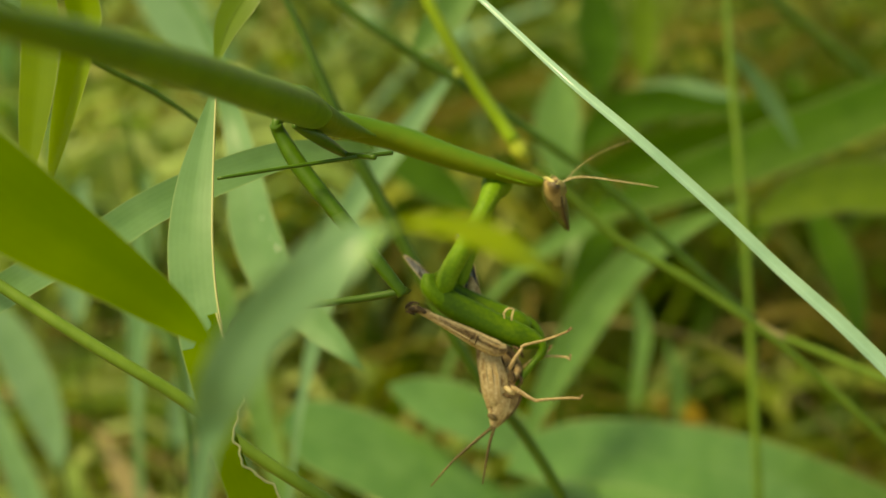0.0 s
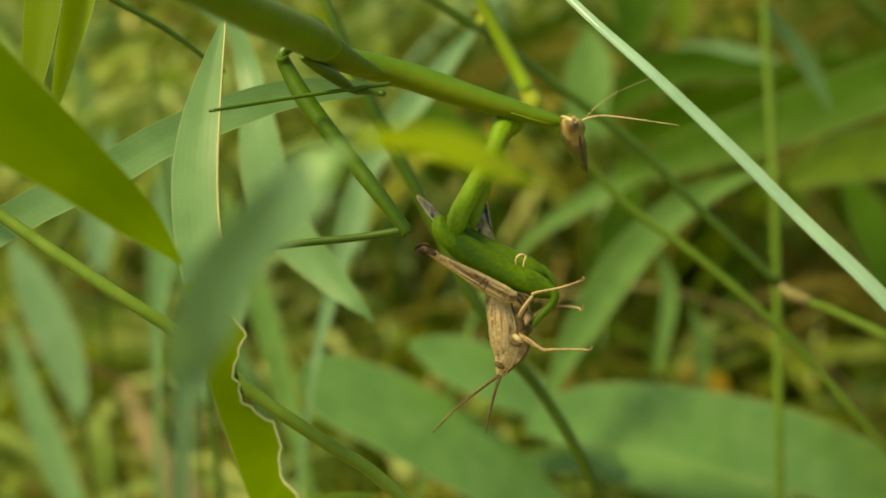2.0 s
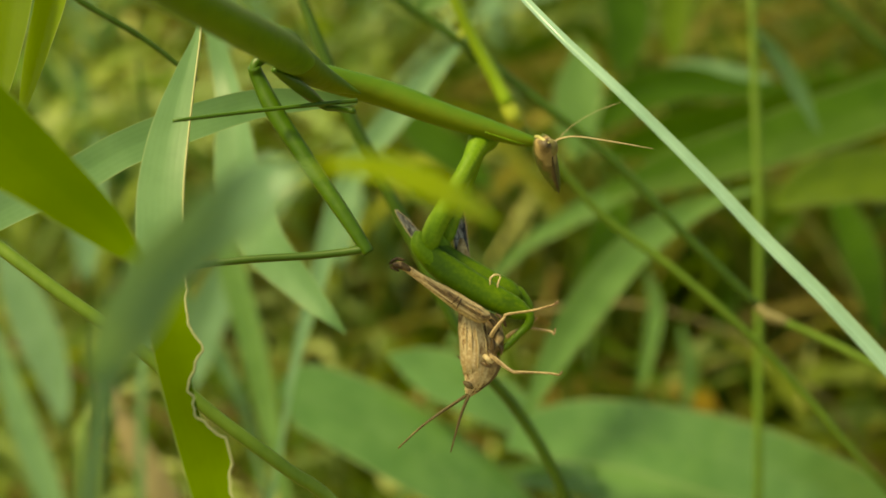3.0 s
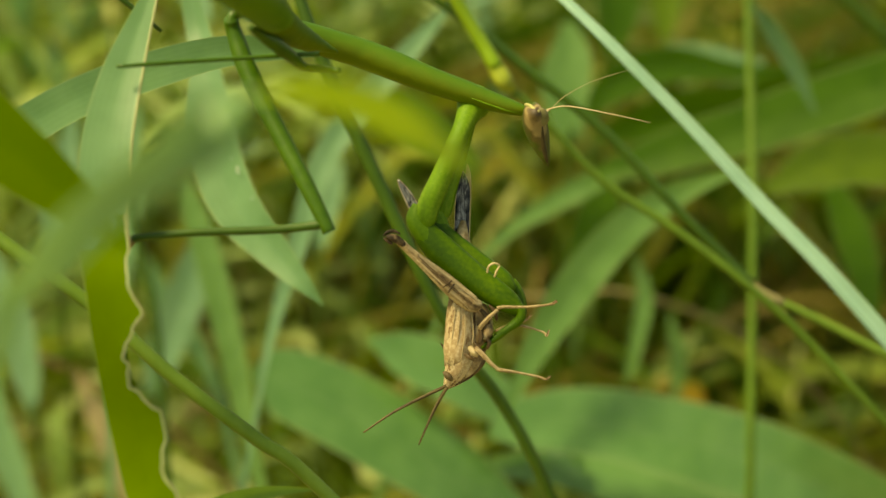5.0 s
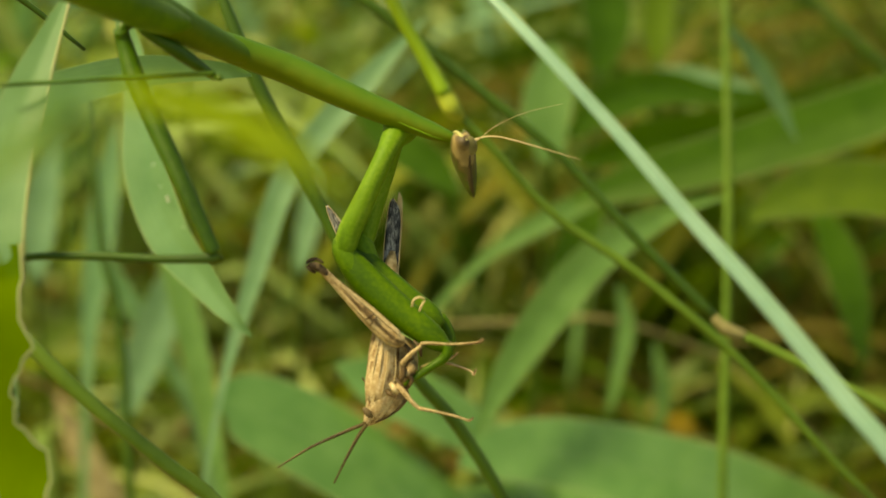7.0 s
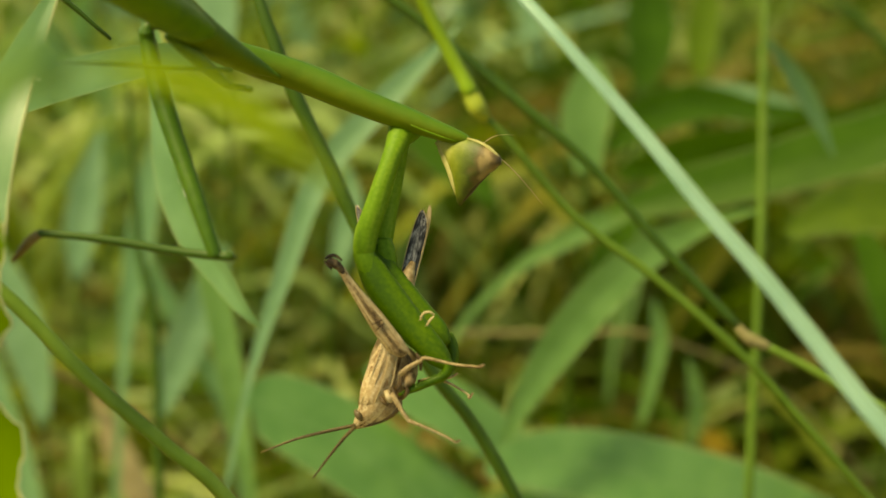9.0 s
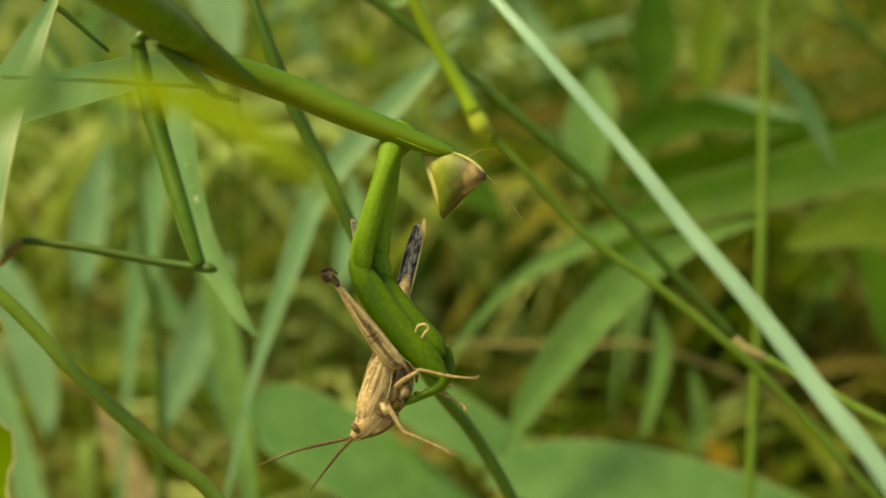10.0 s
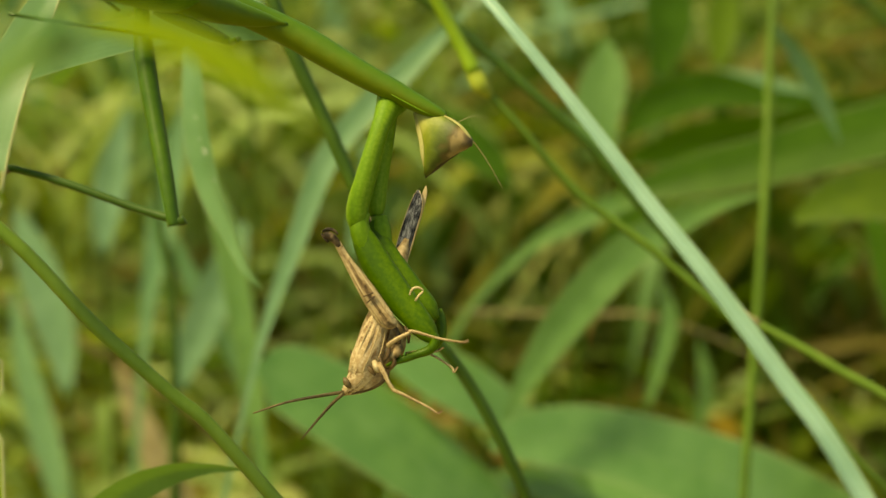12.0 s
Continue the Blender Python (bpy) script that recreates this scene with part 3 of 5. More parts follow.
waxy = plant("pale waxy bluish-green grass blade", "grass blade")
leaf(waxy, rooted([(0.0017, 0.1392, 0.2708, 0.00020), (0.0052, 0.1349, 0.2683, 0.00030), (0.0087, 0.1307, 0.2656, 0.00036), (0.0122, 0.1267, 0.2628, 0.00042), (0.0148, 0.1236, 0.2609, 0.00046), (0.0198, 0.1192, 0.2572, 0.00052), (0.0267, 0.1144, 0.2514, 0.00058), (0.0322, 0.1105, 0.2464, 0.00065), (0.0376, 0.1068, 0.2418, 0.00071), (0.0441, 0.1023, 0.2356, 0.00077), (0.0500, 0.0980, 0.2297, 0.00079)], 0.15), FROST, name="blade", fold=0.7, roll=12, rib=False)

EDGE = -1
chewed = plant("long green grass leaf chewed along one edge", "grass leaf")
leaf(chewed, [(-0.0225, 0.1270, 0.2604, 0.00010), (-0.0227, 0.1249, 0.2583, 0.00036), (-0.0235, 0.1222, 0.2554, 0.00101), (-0.0245, 0.1185, 0.2512, 0.00180), (-0.0249, 0.1146, 0.2471, 0.00216), (-0.0247, 0.1115, 0.2434, 0.00219), (-0.0242, 0.1093, 0.2407, 0.00212), (-0.0238, 0.1080, 0.2387, 0.00207)], LEAF_GREY, "pale upper half of the leaf", name="upper_blade", wave=0.05, n=14, roll=8, fold=0.1, margin=(EDGE,))
# the olive of the lower half stands for light through the turned leaf
leaf(chewed, rooted([(-0.0243, 0.1096, 0.2410, 0.00193), (-0.0238, 0.1080, 0.2389, 0.00207), (-0.0229, 0.1060, 0.2365, 0.00215), (-0.0218, 0.1038, 0.2334, 0.00227), (-0.0205, 0.1012, 0.2302, 0.00225), (-0.0191, 0.0987, 0.2269, 0.00223), (-0.0177, 0.0961, 0.2238, 0.00212), (-0.0156, 0.0925, 0.2194, 0.00200)], 0.1, thin=0.9), LEAF_SPEAR, "lower half chewed along its edge, coloured olive as backlit", name="lower_blade", bites=[(0.0135, 0.0042, 0.95, EDGE), (0.0060, 0.0026, 0.30, EDGE), (0.0225, 0.0022, 0.35, EDGE)], wave=0.04, n=24, roll=4, fold=0.1, margin=(EDGE,))
cross = plant("level green grass leaf with a dew speck", "grass leaf")
leaf(cross, rooted([(-0.0078, 0.1364, 0.2488, 0.00012), (-0.0104, 0.1344, 0.2497, 0.00084), (-0.0175, 0.1309, 0.2502, 0.00153), (-0.0249, 0.1277, 0.2486, 0.00187), (-0.0309, 0.1253, 0.2465, 0.00191), (-0.0365, 0.1228, 0.2436, 0.00195), (-0.0443, 0.1199, 0.2403, 0.00183)], 0.1, thin=0.9), LEAF_GREY, name="blade", roll=4, fold=0.1)
drop = plant("pointed pale green drooping grass leaf", "grass leaf")
leaf(drop, rooted([(-0.0104, 0.1517, 0.2112, 0.00007), (-0.0131, 0.1528, 0.2137, 0.00120), (-0.0176, 0.1563, 0.2165, 0.00236), (-0.0229, 0.1603, 0.2206, 0.00333), (-0.0267, 0.1654, 0.2270, 0.00337), (-0.0287, 0.1713, 0.2349, 0.00222), (-0.0311, 0.1763, 0.2410, 0.00150), (-0.0355, 0.1813, 0.2517, 0.00090), (-0.0505, 0.1871, 0.2646, 0.00075), (-0.0772, 0.1845, 0.2601, 0.00075), (-0.0987, 0.1757, 0.2422, 0.00075)]), LEAF_GREY, name="blade", roll=10)
near = plant("arching yellow-green grass leaf", "grass leaf")
leaf(near, [(0.0074, 0.0698, 0.2652, 0.00010, -118), (0.0039, 0.0692, 0.2674, 0.00160, -118), (0.0012, 0.0670, 0.2698, 0.00178, -116), (-0.0017, 0.0658, 0.2708, 0.00127, -105), (-0.0036, 0.0649, 0.2707, 0.00097, -60), (-0.0051, 0.0644, 0.2701, 0.00150, -20)], LEAF_NEAR, "yellow-green drooping tip", name="tip_blade", rib=False)
# same leaf: the skylight on this half is put into a paler material
near_base = leaf(near, rooted([(-0.0036, 0.0649, 0.2707, 0.00097, -60), (-0.0051, 0.0644, 0.2701, 0.00150, -20), (-0.0076, 0.0636, 0.2685, 0.00165, 6), (-0.0105, 0.0629, 0.2657, 0.00165, 10), (-0.0122, 0.0620, 0.2627, 0.00165, 12), (-0.0133, 0.0618, 0.2598, 0.00105, 15), (-0.0141, 0.0599, 0.2558, 0.00060, 15)], 0.1), LEAF_MIST, "lower half coloured pale bluish-green, as lit from the front", name="base_blade", rib=False)
spear = plant("bright yellow-green grass leaf", "grass leaf")
leaf(spear, rooted([(-0.0189, 0.0942, 0.2465, 0.00010), (-0.0226, 0.0955, 0.2492, 0.00157), (-0.0273, 0.0952, 0.2533, 0.00257), (-0.0332, 0.0951, 0.2578, 0.00367), (-0.0398, 0.0953, 0.2631, 0.00427), (-0.0491, 0.0964, 0.2702, 0.00353)], 0.35, thin=0.9), LEAF_SPEAR, name="blade", roll=-10, fold=0.3)
lean = plant("slanting green grass stalk", "grass plant")
stem(lean, rooted([(-0.0643, 0.1225, 0.2535, 0.00023), (-0.0540, 0.1198, 0.2475, 0.00056), (-0.0454, 0.1173, 0.2419, 0.00062), (-0.0345, 0.1144, 0.2355, 0.00068), (-0.0267, 0.1133, 0.2305, 0.00068), (-0.0195, 0.1126, 0.2241, 0.00069), (-0.0115, 0.1121, 0.2181, 0.00070), (-0.0056, 0.1121, 0.2132, 0.00071)]), STALK_MID)
pair = plant("hanging yellow-green grass leaves", "grass leaf")
leaf(pair, [(-0.0435, 0.1241, 0.2490, 0.00012), (-0.0433, 0.1252, 0.2515, 0.00089), (-0.0427, 0.1275, 0.2563, 0.00165), (-0.0421, 0.1300, 0.2616, 0.00201), (-0.0422, 0.1325, 0.2670, 0.00189), (-0.0430, 0.1362, 0.2760, 0.00057)], LEAF_BRIGHT, name="blade")
leaf(pair, rooted([(-0.0417, 0.1262, 0.2488, 0.00012), (-0.0413, 0.1271, 0.2507, 0.00072), (-0.0401, 0.1294, 0.2556, 0.00156), (-0.0387, 0.1319, 0.2611, 0.00204), (-0.0382, 0.1344, 0.2665, 0.00204), (-0.0436, 0.1367, 0.2767, 0.00057), (-0.0586, 0.1385, 0.2812, 0.00057), (-0.0756, 0.1341, 0.2733, 0.00057), (-0.0837, 0.1237, 0.2526, 0.00057)]), LEAF_BRIGHT, name="blade", roll=20)

back = plant("broad green grass leaves behind the insects", "grass plant")
leaf(back, rooted([(0.0332, 0.2659, 0.1838, 0.00126), (0.0469, 0.2686, 0.1885, 0.00440), (0.0656, 0.2720, 0.1943, 0.00566), (0.0842, 0.2756, 0.2007, 0.00629), (0.1154, 0.2811, 0.2100, 0.00566)], 0.4), LEAF, roll=15)
leaf(back, [(0.0356, 0.2934, 0.1830, 0.00137), (0.0506, 0.2960, 0.1874, 0.00547), (0.0696, 0.2985, 0.1913, 0.00547), (0.0913, 0.3025, 0.1983, 0.00410), (0.1173, 0.2973, 0.2089, 0.00265)], LEAF, roll=-20)
leaf(back, [(0.0330, 0.2976, 0.1871, 0.00138), (0.0410, 0.3015, 0.1946, 0.00482), (0.0533, 0.3038, 0.1984, 0.00413), (0.0698, 0.3037, 0.1974, 0.00206), (0.0912, 0.3031, 0.1995, 0.00068)], LEAF, roll=-10)
leaf(back, [(0.0685, 0.2571, 0.1866, 0.00091), (0.0768, 0.2595, 0.1910, 0.00455), (0.0865, 0.2609, 0.1933, 0.00546), (0.1035, 0.2614, 0.1935, 0.00546), (0.1200, 0.2688, 0.1961, 0.00247)], LEAF_OLIVE, roll=5)
blade_a = plant("pale upright grass leaf", "grass leaf")
leaf(blade_a, rooted([(-0.0519, 0.2496, 0.1861, 0.00046), (-0.0486, 0.2460, 0.1784, 0.00252), (-0.0445, 0.2413, 0.1682, 0.00287), (-0.0403, 0.2356, 0.1559, 0.00275), (-0.0367, 0.2299, 0.1435, 0.00229), (-0.0339, 0.2256, 0.1343, 0.00138)]), LEAF_PALE, name="blade")
shady = plant("upright dark green grass stalk", "grass stalk")
stem(shady, rooted([(-0.0670, 0.2570, 0.2140, 0.00040), (-0.0636, 0.2491, 0.1972, 0.00067), (-0.0597, 0.2401, 0.1780, 0.00090), (-0.0569, 0.2364, 0.1699, 0.00095), (-0.0548, 0.2327, 0.1619, 0.00095), (-0.0527, 0.2270, 0.1497, 0.00095), (-0.0506, 0.2194, 0.1335, 0.00095)]), STALK)
# soft broad leaves of the sward behind, each on a plant of its own
for label, material, turn, rows in (
        ("bluish-green broad grass leaf low in the sward", LEAF_MIST, 10, [(-0.0541, 0.2817, 0.1603, 0.00099), (-0.0563, 0.2777, 0.1519, 0.00394), (-0.0597, 0.2730, 0.1421, 0.00476), (-0.0631, 0.2684, 0.1324, 0.00410), (-0.0658, 0.2638, 0.1227, 0.00164)]),
        ("bluish-green broad grass leaf high in the sward", LEAF_MIST, 0, [(-0.0563, 0.2963, 0.2020, 0.00033), (-0.0573, 0.2983, 0.2063, 0.00218), (-0.0607, 0.3018, 0.2137, 0.00525), (-0.0662, 0.3053, 0.2212, 0.00569), (-0.0750, 0.3087, 0.2286, 0.00218)]),
        ("bluish-green grass leaf near the sward's edge", LEAF_MIST, 0, [(-0.1139, 0.2855, 0.1547, 0.00071), (-0.1084, 0.2816, 0.1448, 0.00466), (-0.1027, 0.2770, 0.1335, 0.00551), (-0.0986, 0.2729, 0.1234, 0.00395), (-0.0959, 0.2685, 0.1133, 0.00113)]),
        ("bluish-green upright grass leaf", LEAF_MIST, 10, [(-0.0934, 0.3091, 0.1761, 0.00070), (-0.0947, 0.3033, 0.1640, 0.00367), (-0.0955, 0.2983, 0.1533, 0.00419), (-0.0951, 0.2927, 0.1414, 0.00140)]),
        ("bluish-green short grass leaf", LEAF_MIST, 0, [(-0.0291, 0.2961, 0.1787, 0.00053), (-0.0261, 0.2930, 0.1714, 0.00231), (-0.0270, 0.2888, 0.1626, 0.00267), (-0.0284, 0.2840, 0.1526, 0.00089)]),
        ("broad dark green grass leaf standing upright", LEAF, 15, [(0.0391, 0.3386, 0.2257, 0.00150), (0.0406, 0.3336, 0.2108, 0.00630), (0.0414, 0.3298, 0.2027, 0.00570), (0.0399, 0.3250, 0.1925, 0.00180)]),
        ("broad yellow-green grass leaf standing upright", LEAF_OLIVE, 5, [(0.0565, 0.3585, 0.2211, 0.00120), (0.0562, 0.3532, 0.2056, 0.00445), (0.0565, 0.3492, 0.1969, 0.00349), (0.0573, 0.3461, 0.1905, 0.00095)]),
        ("pale green broad grass leaf standing upright", LEAF_PALE, 0, [(0.0266, 0.2896, 0.2111, 0.00106), (0.0273, 0.2865, 0.2045, 0.00476), (0.0266, 0.2831, 0.1973, 0.00529), (0.0286, 0.2787, 0.1877, 0.00265)]),
        ("bluish-green grass leaf lying level", LEAF_MIST, 20, [(0.0429, 0.3229, 0.1880, 0.00090), (0.0519, 0.3246, 0.1915, 0.00390), (0.0624, 0.3252, 0.1929, 0.00450), (0.0789, 0.3242, 0.1907, 0.00360)]),
        ("dark green grass leaf leaning aside", LEAF, 0, [(0.0905, 0.2954, 0.1764, 0.00113), (0.0968, 0.2907, 0.1662, 0.00423), (0.1011, 0.2859, 0.1559, 0.00395), (0.1046, 0.2799, 0.1431, 0.00113)]),
        ("short dark green grass leaf", LEAF, 10, [(0.0389, 0.2759, 0.1817, 0.00106), (0.0359, 0.2719, 0.1733, 0.00450), (0.0326, 0.2680, 0.1649, 0.00370), (0.0292, 0.2647, 0.1577, 0.00079)]),
        ("small green grass leaf", LEAF_PALE, 0, [(0.0455, 0.2731, 0.1617, 0.00064), (0.0479, 0.2694, 0.1537, 0.00190), (0.0468, 0.2650, 0.1444, 0.00150), (0.0451, 0.2606, 0.1351, 0.00077)]),
        ("dark green grass leaf behind the insects", LEAF, 0, [(-0.0192, 0.3066, 0.1886, 0.00109), (-0.0085, 0.3035, 0.1816, 0.00465), (0.0014, 0.3010, 0.1758, 0.00410), (0.0079, 0.2986, 0.1705, 0.00082)]),
        ("small pale green grass leaf", LEAF_PALE, 0, [(0.0569, 0.2856, 0.1410, 0.00055), (0.0599, 0.2811, 0.1312, 0.00205), (0.0591, 0.2764, 0.1212, 0.00082)])):
    soft = plant(label, "grass leaf", "grass_leaf")
    leaf(soft, rows, material, name="blade", roll=turn)
    end = min(rows[0], rows[-1], key=lambda p: p[2])
    stem(soft, rooted([(end[0], end[1], end[2] + 0.002, 0.0005), (*end[:3], 0.0006)], 0.3), STALK, name="leaf_stalk", sides=8)
level = plant("thin pale dry grass stalk lying level", "grass stalk")
stem(level, rooted([(-0.0003, 0.2760, 0.1463, 0.00040), (0.0168, 0.2770, 0.1477, 0.00056), (0.0313, 0.2778, 0.1488, 0.00056), (0.0458, 0.2786, 0.1499, 0.00050)], 0.3), NODE_BROWN)
blade_b = plant("long pale grass leaf leaning across", "grass leaf")
leaf(blade_b, rooted([(0.0031, 0.2283, 0.2313, 0.00020), (-0.0066, 0.2197, 0.2213, 0.00211), (-0.0172, 0.2109, 0.2084, 0.00224), (-0.0217, 0.2032, 0.1932, 0.00164), (-0.0249, 0.1969, 0.1806, 0.00090), (-0.0266, 0.1916, 0.1699, 0.00050)]), LEAF_MIST, name="blade")
blade_c = plant("slender pale grass leaf", "grass leaf")
leaf(blade_c, rooted([(0.0476, 0.2735, 0.1871, 0.00038), (0.0350, 0.2705, 0.1818, 0.00230), (0.0236, 0.2672, 0.1756, 0.00217), (0.0148, 0.2640, 0.1696, 0.00128), (0.0037, 0.2574, 0.1568, 0.00077), (-0.0023, 0.2493, 0.1407, 0.00077)]), LEAF_PALE, name="blade")
straw = plant("dry straw-coloured grass leaf", "dry grass leaf")
leaf(straw, rooted([(-0.0942, 0.2967, 0.1064, 0.00062), (-0.0894, 0.2931, 0.0988, 0.00262), (-0.0830, 0.2886, 0.0892, 0.00371), (-0.0750, 0.2834, 0.0782, 0.00417), (-0.0638, 0.2762, 0.0631, 0.00340)]), STRAW, name="blade", roll=10)
rising = plant("green grass leaf rising from below", "grass leaf")
leaf(rising, rooted([(-0.0087, 0.1301, 0.1986, 0.00013), (-0.0128, 0.1296, 0.1986, 0.00086), (-0.0173, 0.1287, 0.1977, 0.00165), (-0.0220, 0.1280, 0.1950, 0.00220), (-0.0271, 0.1263, 0.1903, 0.00235), (-0.0331, 0.1241, 0.1825, 0.00204)], 0.15, thin=0.92), LEAF_PALE, name="blade", roll=35)
leaf(chewed, [(-0.0204, 0.1157, 0.2642, 0.00011), (-0.0190, 0.1173, 0.2676, 0.00122), (-0.0170, 0.1186, 0.2704, 0.00159), (-0.0146, 0.1216, 0.2745, 0.00133), (-0.0121, 0.1256, 0.2807, 0.00027)], LEAF_OLIVE, "yellow-green upper leaf")
dark_stalk = plant("thin dark grass stalk", "grass stalk")
stem(dark_stalk, rooted([(-0.0275, 0.1451, 0.2476, 0.00020), (-0.0337, 0.1451, 0.2525, 0.00036), (-0.0398, 0.1446, 0.2563, 0.00039), (-0.0460, 0.1453, 0.2604, 0.00038), (-0.0572, 0.1468, 0.2663, 0.00038), (-0.0745, 0.1485, 0.2706, 0.00038), (-0.0902, 0.1452, 0.2648, 0.00038)], 0.2), STALK)
stem(back, rooted([(0.0744, 0.3061, 0.2292, 0.00066), (0.0866, 0.3016, 0.2193, 0.00099), (0.0971, 0.2981, 0.2116, 0.00106), (0.1176, 0.2912, 0.1964, 0.00106)]), STALK)
stem(back, rooted([(0.0766, 0.3442, 0.2179, 0.00058), (0.0960, 0.3406, 0.2095, 0.00087), (0.1156, 0.3339, 0.1945, 0.00087), (0.1432, 0.3257, 0.1758, 0.00087)]), STALK)
brown_stalk = plant("dry brown grass stalk lying across", "dry grass stalk")
stem(brown_stalk, rooted([(-0.1499, 0.3136, 0.1210, 0.00064), (-0.1274, 0.3099, 0.1124, 0.00071), (-0.1050, 0.3066, 0.1044, 0.00079), (-0.0825, 0.3028, 0.0954, 0.00079), (-0.0632, 0.2974, 0.0834, 0.00079)]), BROWN)
low_leaf = plant("pale green grass leaves low in the sward", "grass leaf")
leaf(low_leaf, rooted([(-0.1219, 0.2950, 0.1271, 0.00045), (-0.1157, 0.2866, 0.1096, 0.00330), (-0.1074, 0.2782, 0.0922, 0.00405), (-0.1011, 0.2718, 0.0788, 0.00300)]), LEAF_GREY, name="blade")
leaf(low_leaf, rooted([(-0.0717, 0.2909, 0.1856, 0.00040), (-0.0727, 0.2848, 0.1723, 0.00304), (-0.0738, 0.2775, 0.1564, 0.00331), (-0.0746, 0.2708, 0.1419, 0.00198), (-0.0744, 0.2643, 0.1273, 0.00106)]), LEAF_GREY, name="blade")
leaf(low_leaf, rooted([(-0.0745, 0.2871, 0.1535, 0.00041), (-0.0682, 0.2828, 0.1426, 0.00232), (-0.0603, 0.2792, 0.1330, 0.00219), (-0.0529, 0.2744, 0.1209, 0.00137), (-0.0480, 0.2687, 0.1074, 0.00096)]), LEAF_GREY, name="blade", roll=15)
litter = tagged(new("fallen_leaf"), "small yellow leaf among the grass", "leaf")
leaf(litter, [(0.0664, 0.3115, 0.1047, 0.00032), (0.0704, 0.3109, 0.1034, 0.00318), (0.0745, 0.3100, 0.1013, 0.00032)], YELLOW, name="blade")
stem(litter, rooted([(0.0708, 0.3124, 0.1017, 0.00032), (0.0714, 0.3135, 0.0995, 0.00032)]), STRAW, sides=6)

def speck(parent, at, r):
    bm = bmesh.new()
    bmesh.ops.create_uvsphere(bm, u_segments=10, v_segments=8, radius=r)
    bmesh.ops.translate(bm, verts=bm.verts, vec=at)
    link_mesh("speck", bm, SPECK, parent, "small white speck")


SPECK = body_material("speck", [(0.3, (0.55, 0.55, 0.5)), (0.7, (0.75, 0.75, 0.7))], 2000, 0.3, 0.2)
speck(cross, (-0.0278, 0.1258, 0.2487), 0.00013)
speck(cross, (-0.0274, 0.1258, 0.2487), 0.0002)
for at, r in (((-0.0229, 0.1615, 0.2251), 0.00018), ((-0.0227, 0.1613, 0.2247), 0.00018), ((-0.0238, 0.1623, 0.2262), 0.0001), ((-0.0252, 0.1642, 0.2283), 0.00012), ((-0.0205, 0.1593, 0.2220), 0.0001)):
    speck(drop, at, r)

# ---- the insects ----
# their frame: millimetres, x across, y away, z up, from the prey's knee
PLACE = BASE @ Matrix.Translation((0.0008, 0.1417, -0.0071))
PREY = [
    (0, -4.00, 0.56, -12.4),
    (0.5, -3.85, 0.84, -13.0),
    (1, -3.90, 0.94, -12.8),
    (1.5, -3.80, 1.12, -12.4),
    (2, -3.84, 1.01, -11.1),
    (2.5, -3.49, 1.01, -10.7),
    (4.5, -1.23, -0.03, -2.4),
    (5, -0.87, -0.13, -1.4),
    (5.5, -0.50, 0.03, -0.3),
    (6, -0.53, 0.09, -0.0),
    (6.5, -0.47, -0.02, 0.0),
    (7, -0.24, -0.01, 0.2),
    (9, 0.59, -0.62, 9.0),
    (9.5, 0.87, -0.81, 8.7),
    (10, 0.93, -0.95, 8.3),
    (10.5, 0.72, -1.43, 8.9),
    (11, 1.13, -0.77, 9.9),
    (11.5, 1.70, -1.47, 11.1),
    (12, 1.51, -1.47, 10.7),
]
MANTIS_ROWS = [
    (0, -1.62, 0.36, -5.29, 23.42),
    (0.5, -1.76, 0.46, -6.17, 24.87),
    (1, -1.89, 0.56, -7.04, 26.32),
    (1.5, -1.3, 0.67, -5.67, 22.66),
    (2, -1.83, 0.34, -4.33, 23.45),
    (2.5, -2.37, 0, -2.99, 24.23),
    (4.5, -2.4, -2.37, 0.01, 26.33),
    (5, -0.89, -1.28, -5.42, 28.61),
    (5.5, -0.64, -0.74, -1.18, 19.52),
    (6, -0.63, -0.63, 0.07, 11.08),
    (6.5, -0.62, -0.51, 1.31, 2.65),
    (7, -1.1, -1.01, 1.86, 7.21),
    (9, -1.72, -3.01, 0.61, 22.32),
    (9.5, -3.45, -3.65, 4.07, 23.37),
    (10, -3.28, -3.38, 3.39, 23.37),
    (10.5, -2.15, -2.94, -0.42, 19.49),
    (11, -0.37, -0.8, -2.38, 7.38),
    (11.5, 1.59, -0.05, -6.41, 10.45),
    (12, 3.85, 1.46, -13.49, 10.17),
]
NECK_ROWS = [
    (0, -0.67, 0.41, -3.34, 0),
    (0.5, -0.82, 0.47, -3.76, 0),
    (1, -0.97, 0.53, -4.18, 0),
    (1.5, -0.15, 0.9, -4.66, 0),
    (2, -0.15, 0.84, -4.83, 0),
    (2.5, -0.16, 0.78, -5, 0),
    (4.5, 0.86, -1.14, -4.7, 0),
    (5, 0.58, -0.82, -4.06, 0),
    (5.5, 0.72, -0.17, -2.19, 0),
    (6, 0.45, -0.17, -1.49, 0),
    (6.5, 0.18, -0.16, -0.78, 0),
    (7, 0.21, -0.42, -1.3, 0),
    (9, 1, -1.74, -4.62, 0),
    (9.5, 0.61, -2.01, -4.59, 0),
    (10, 0.26, -1.9, -3.96, 0),
    (10.5, -0.91, -2.2, -2.24, 0),
    (11, -0.95, -0.89, -0.63, 0),
    (11.5, -1.54, -1.15, 2.68, 0),
    (12, -1.4, -0.92, 1.89, 0),
]
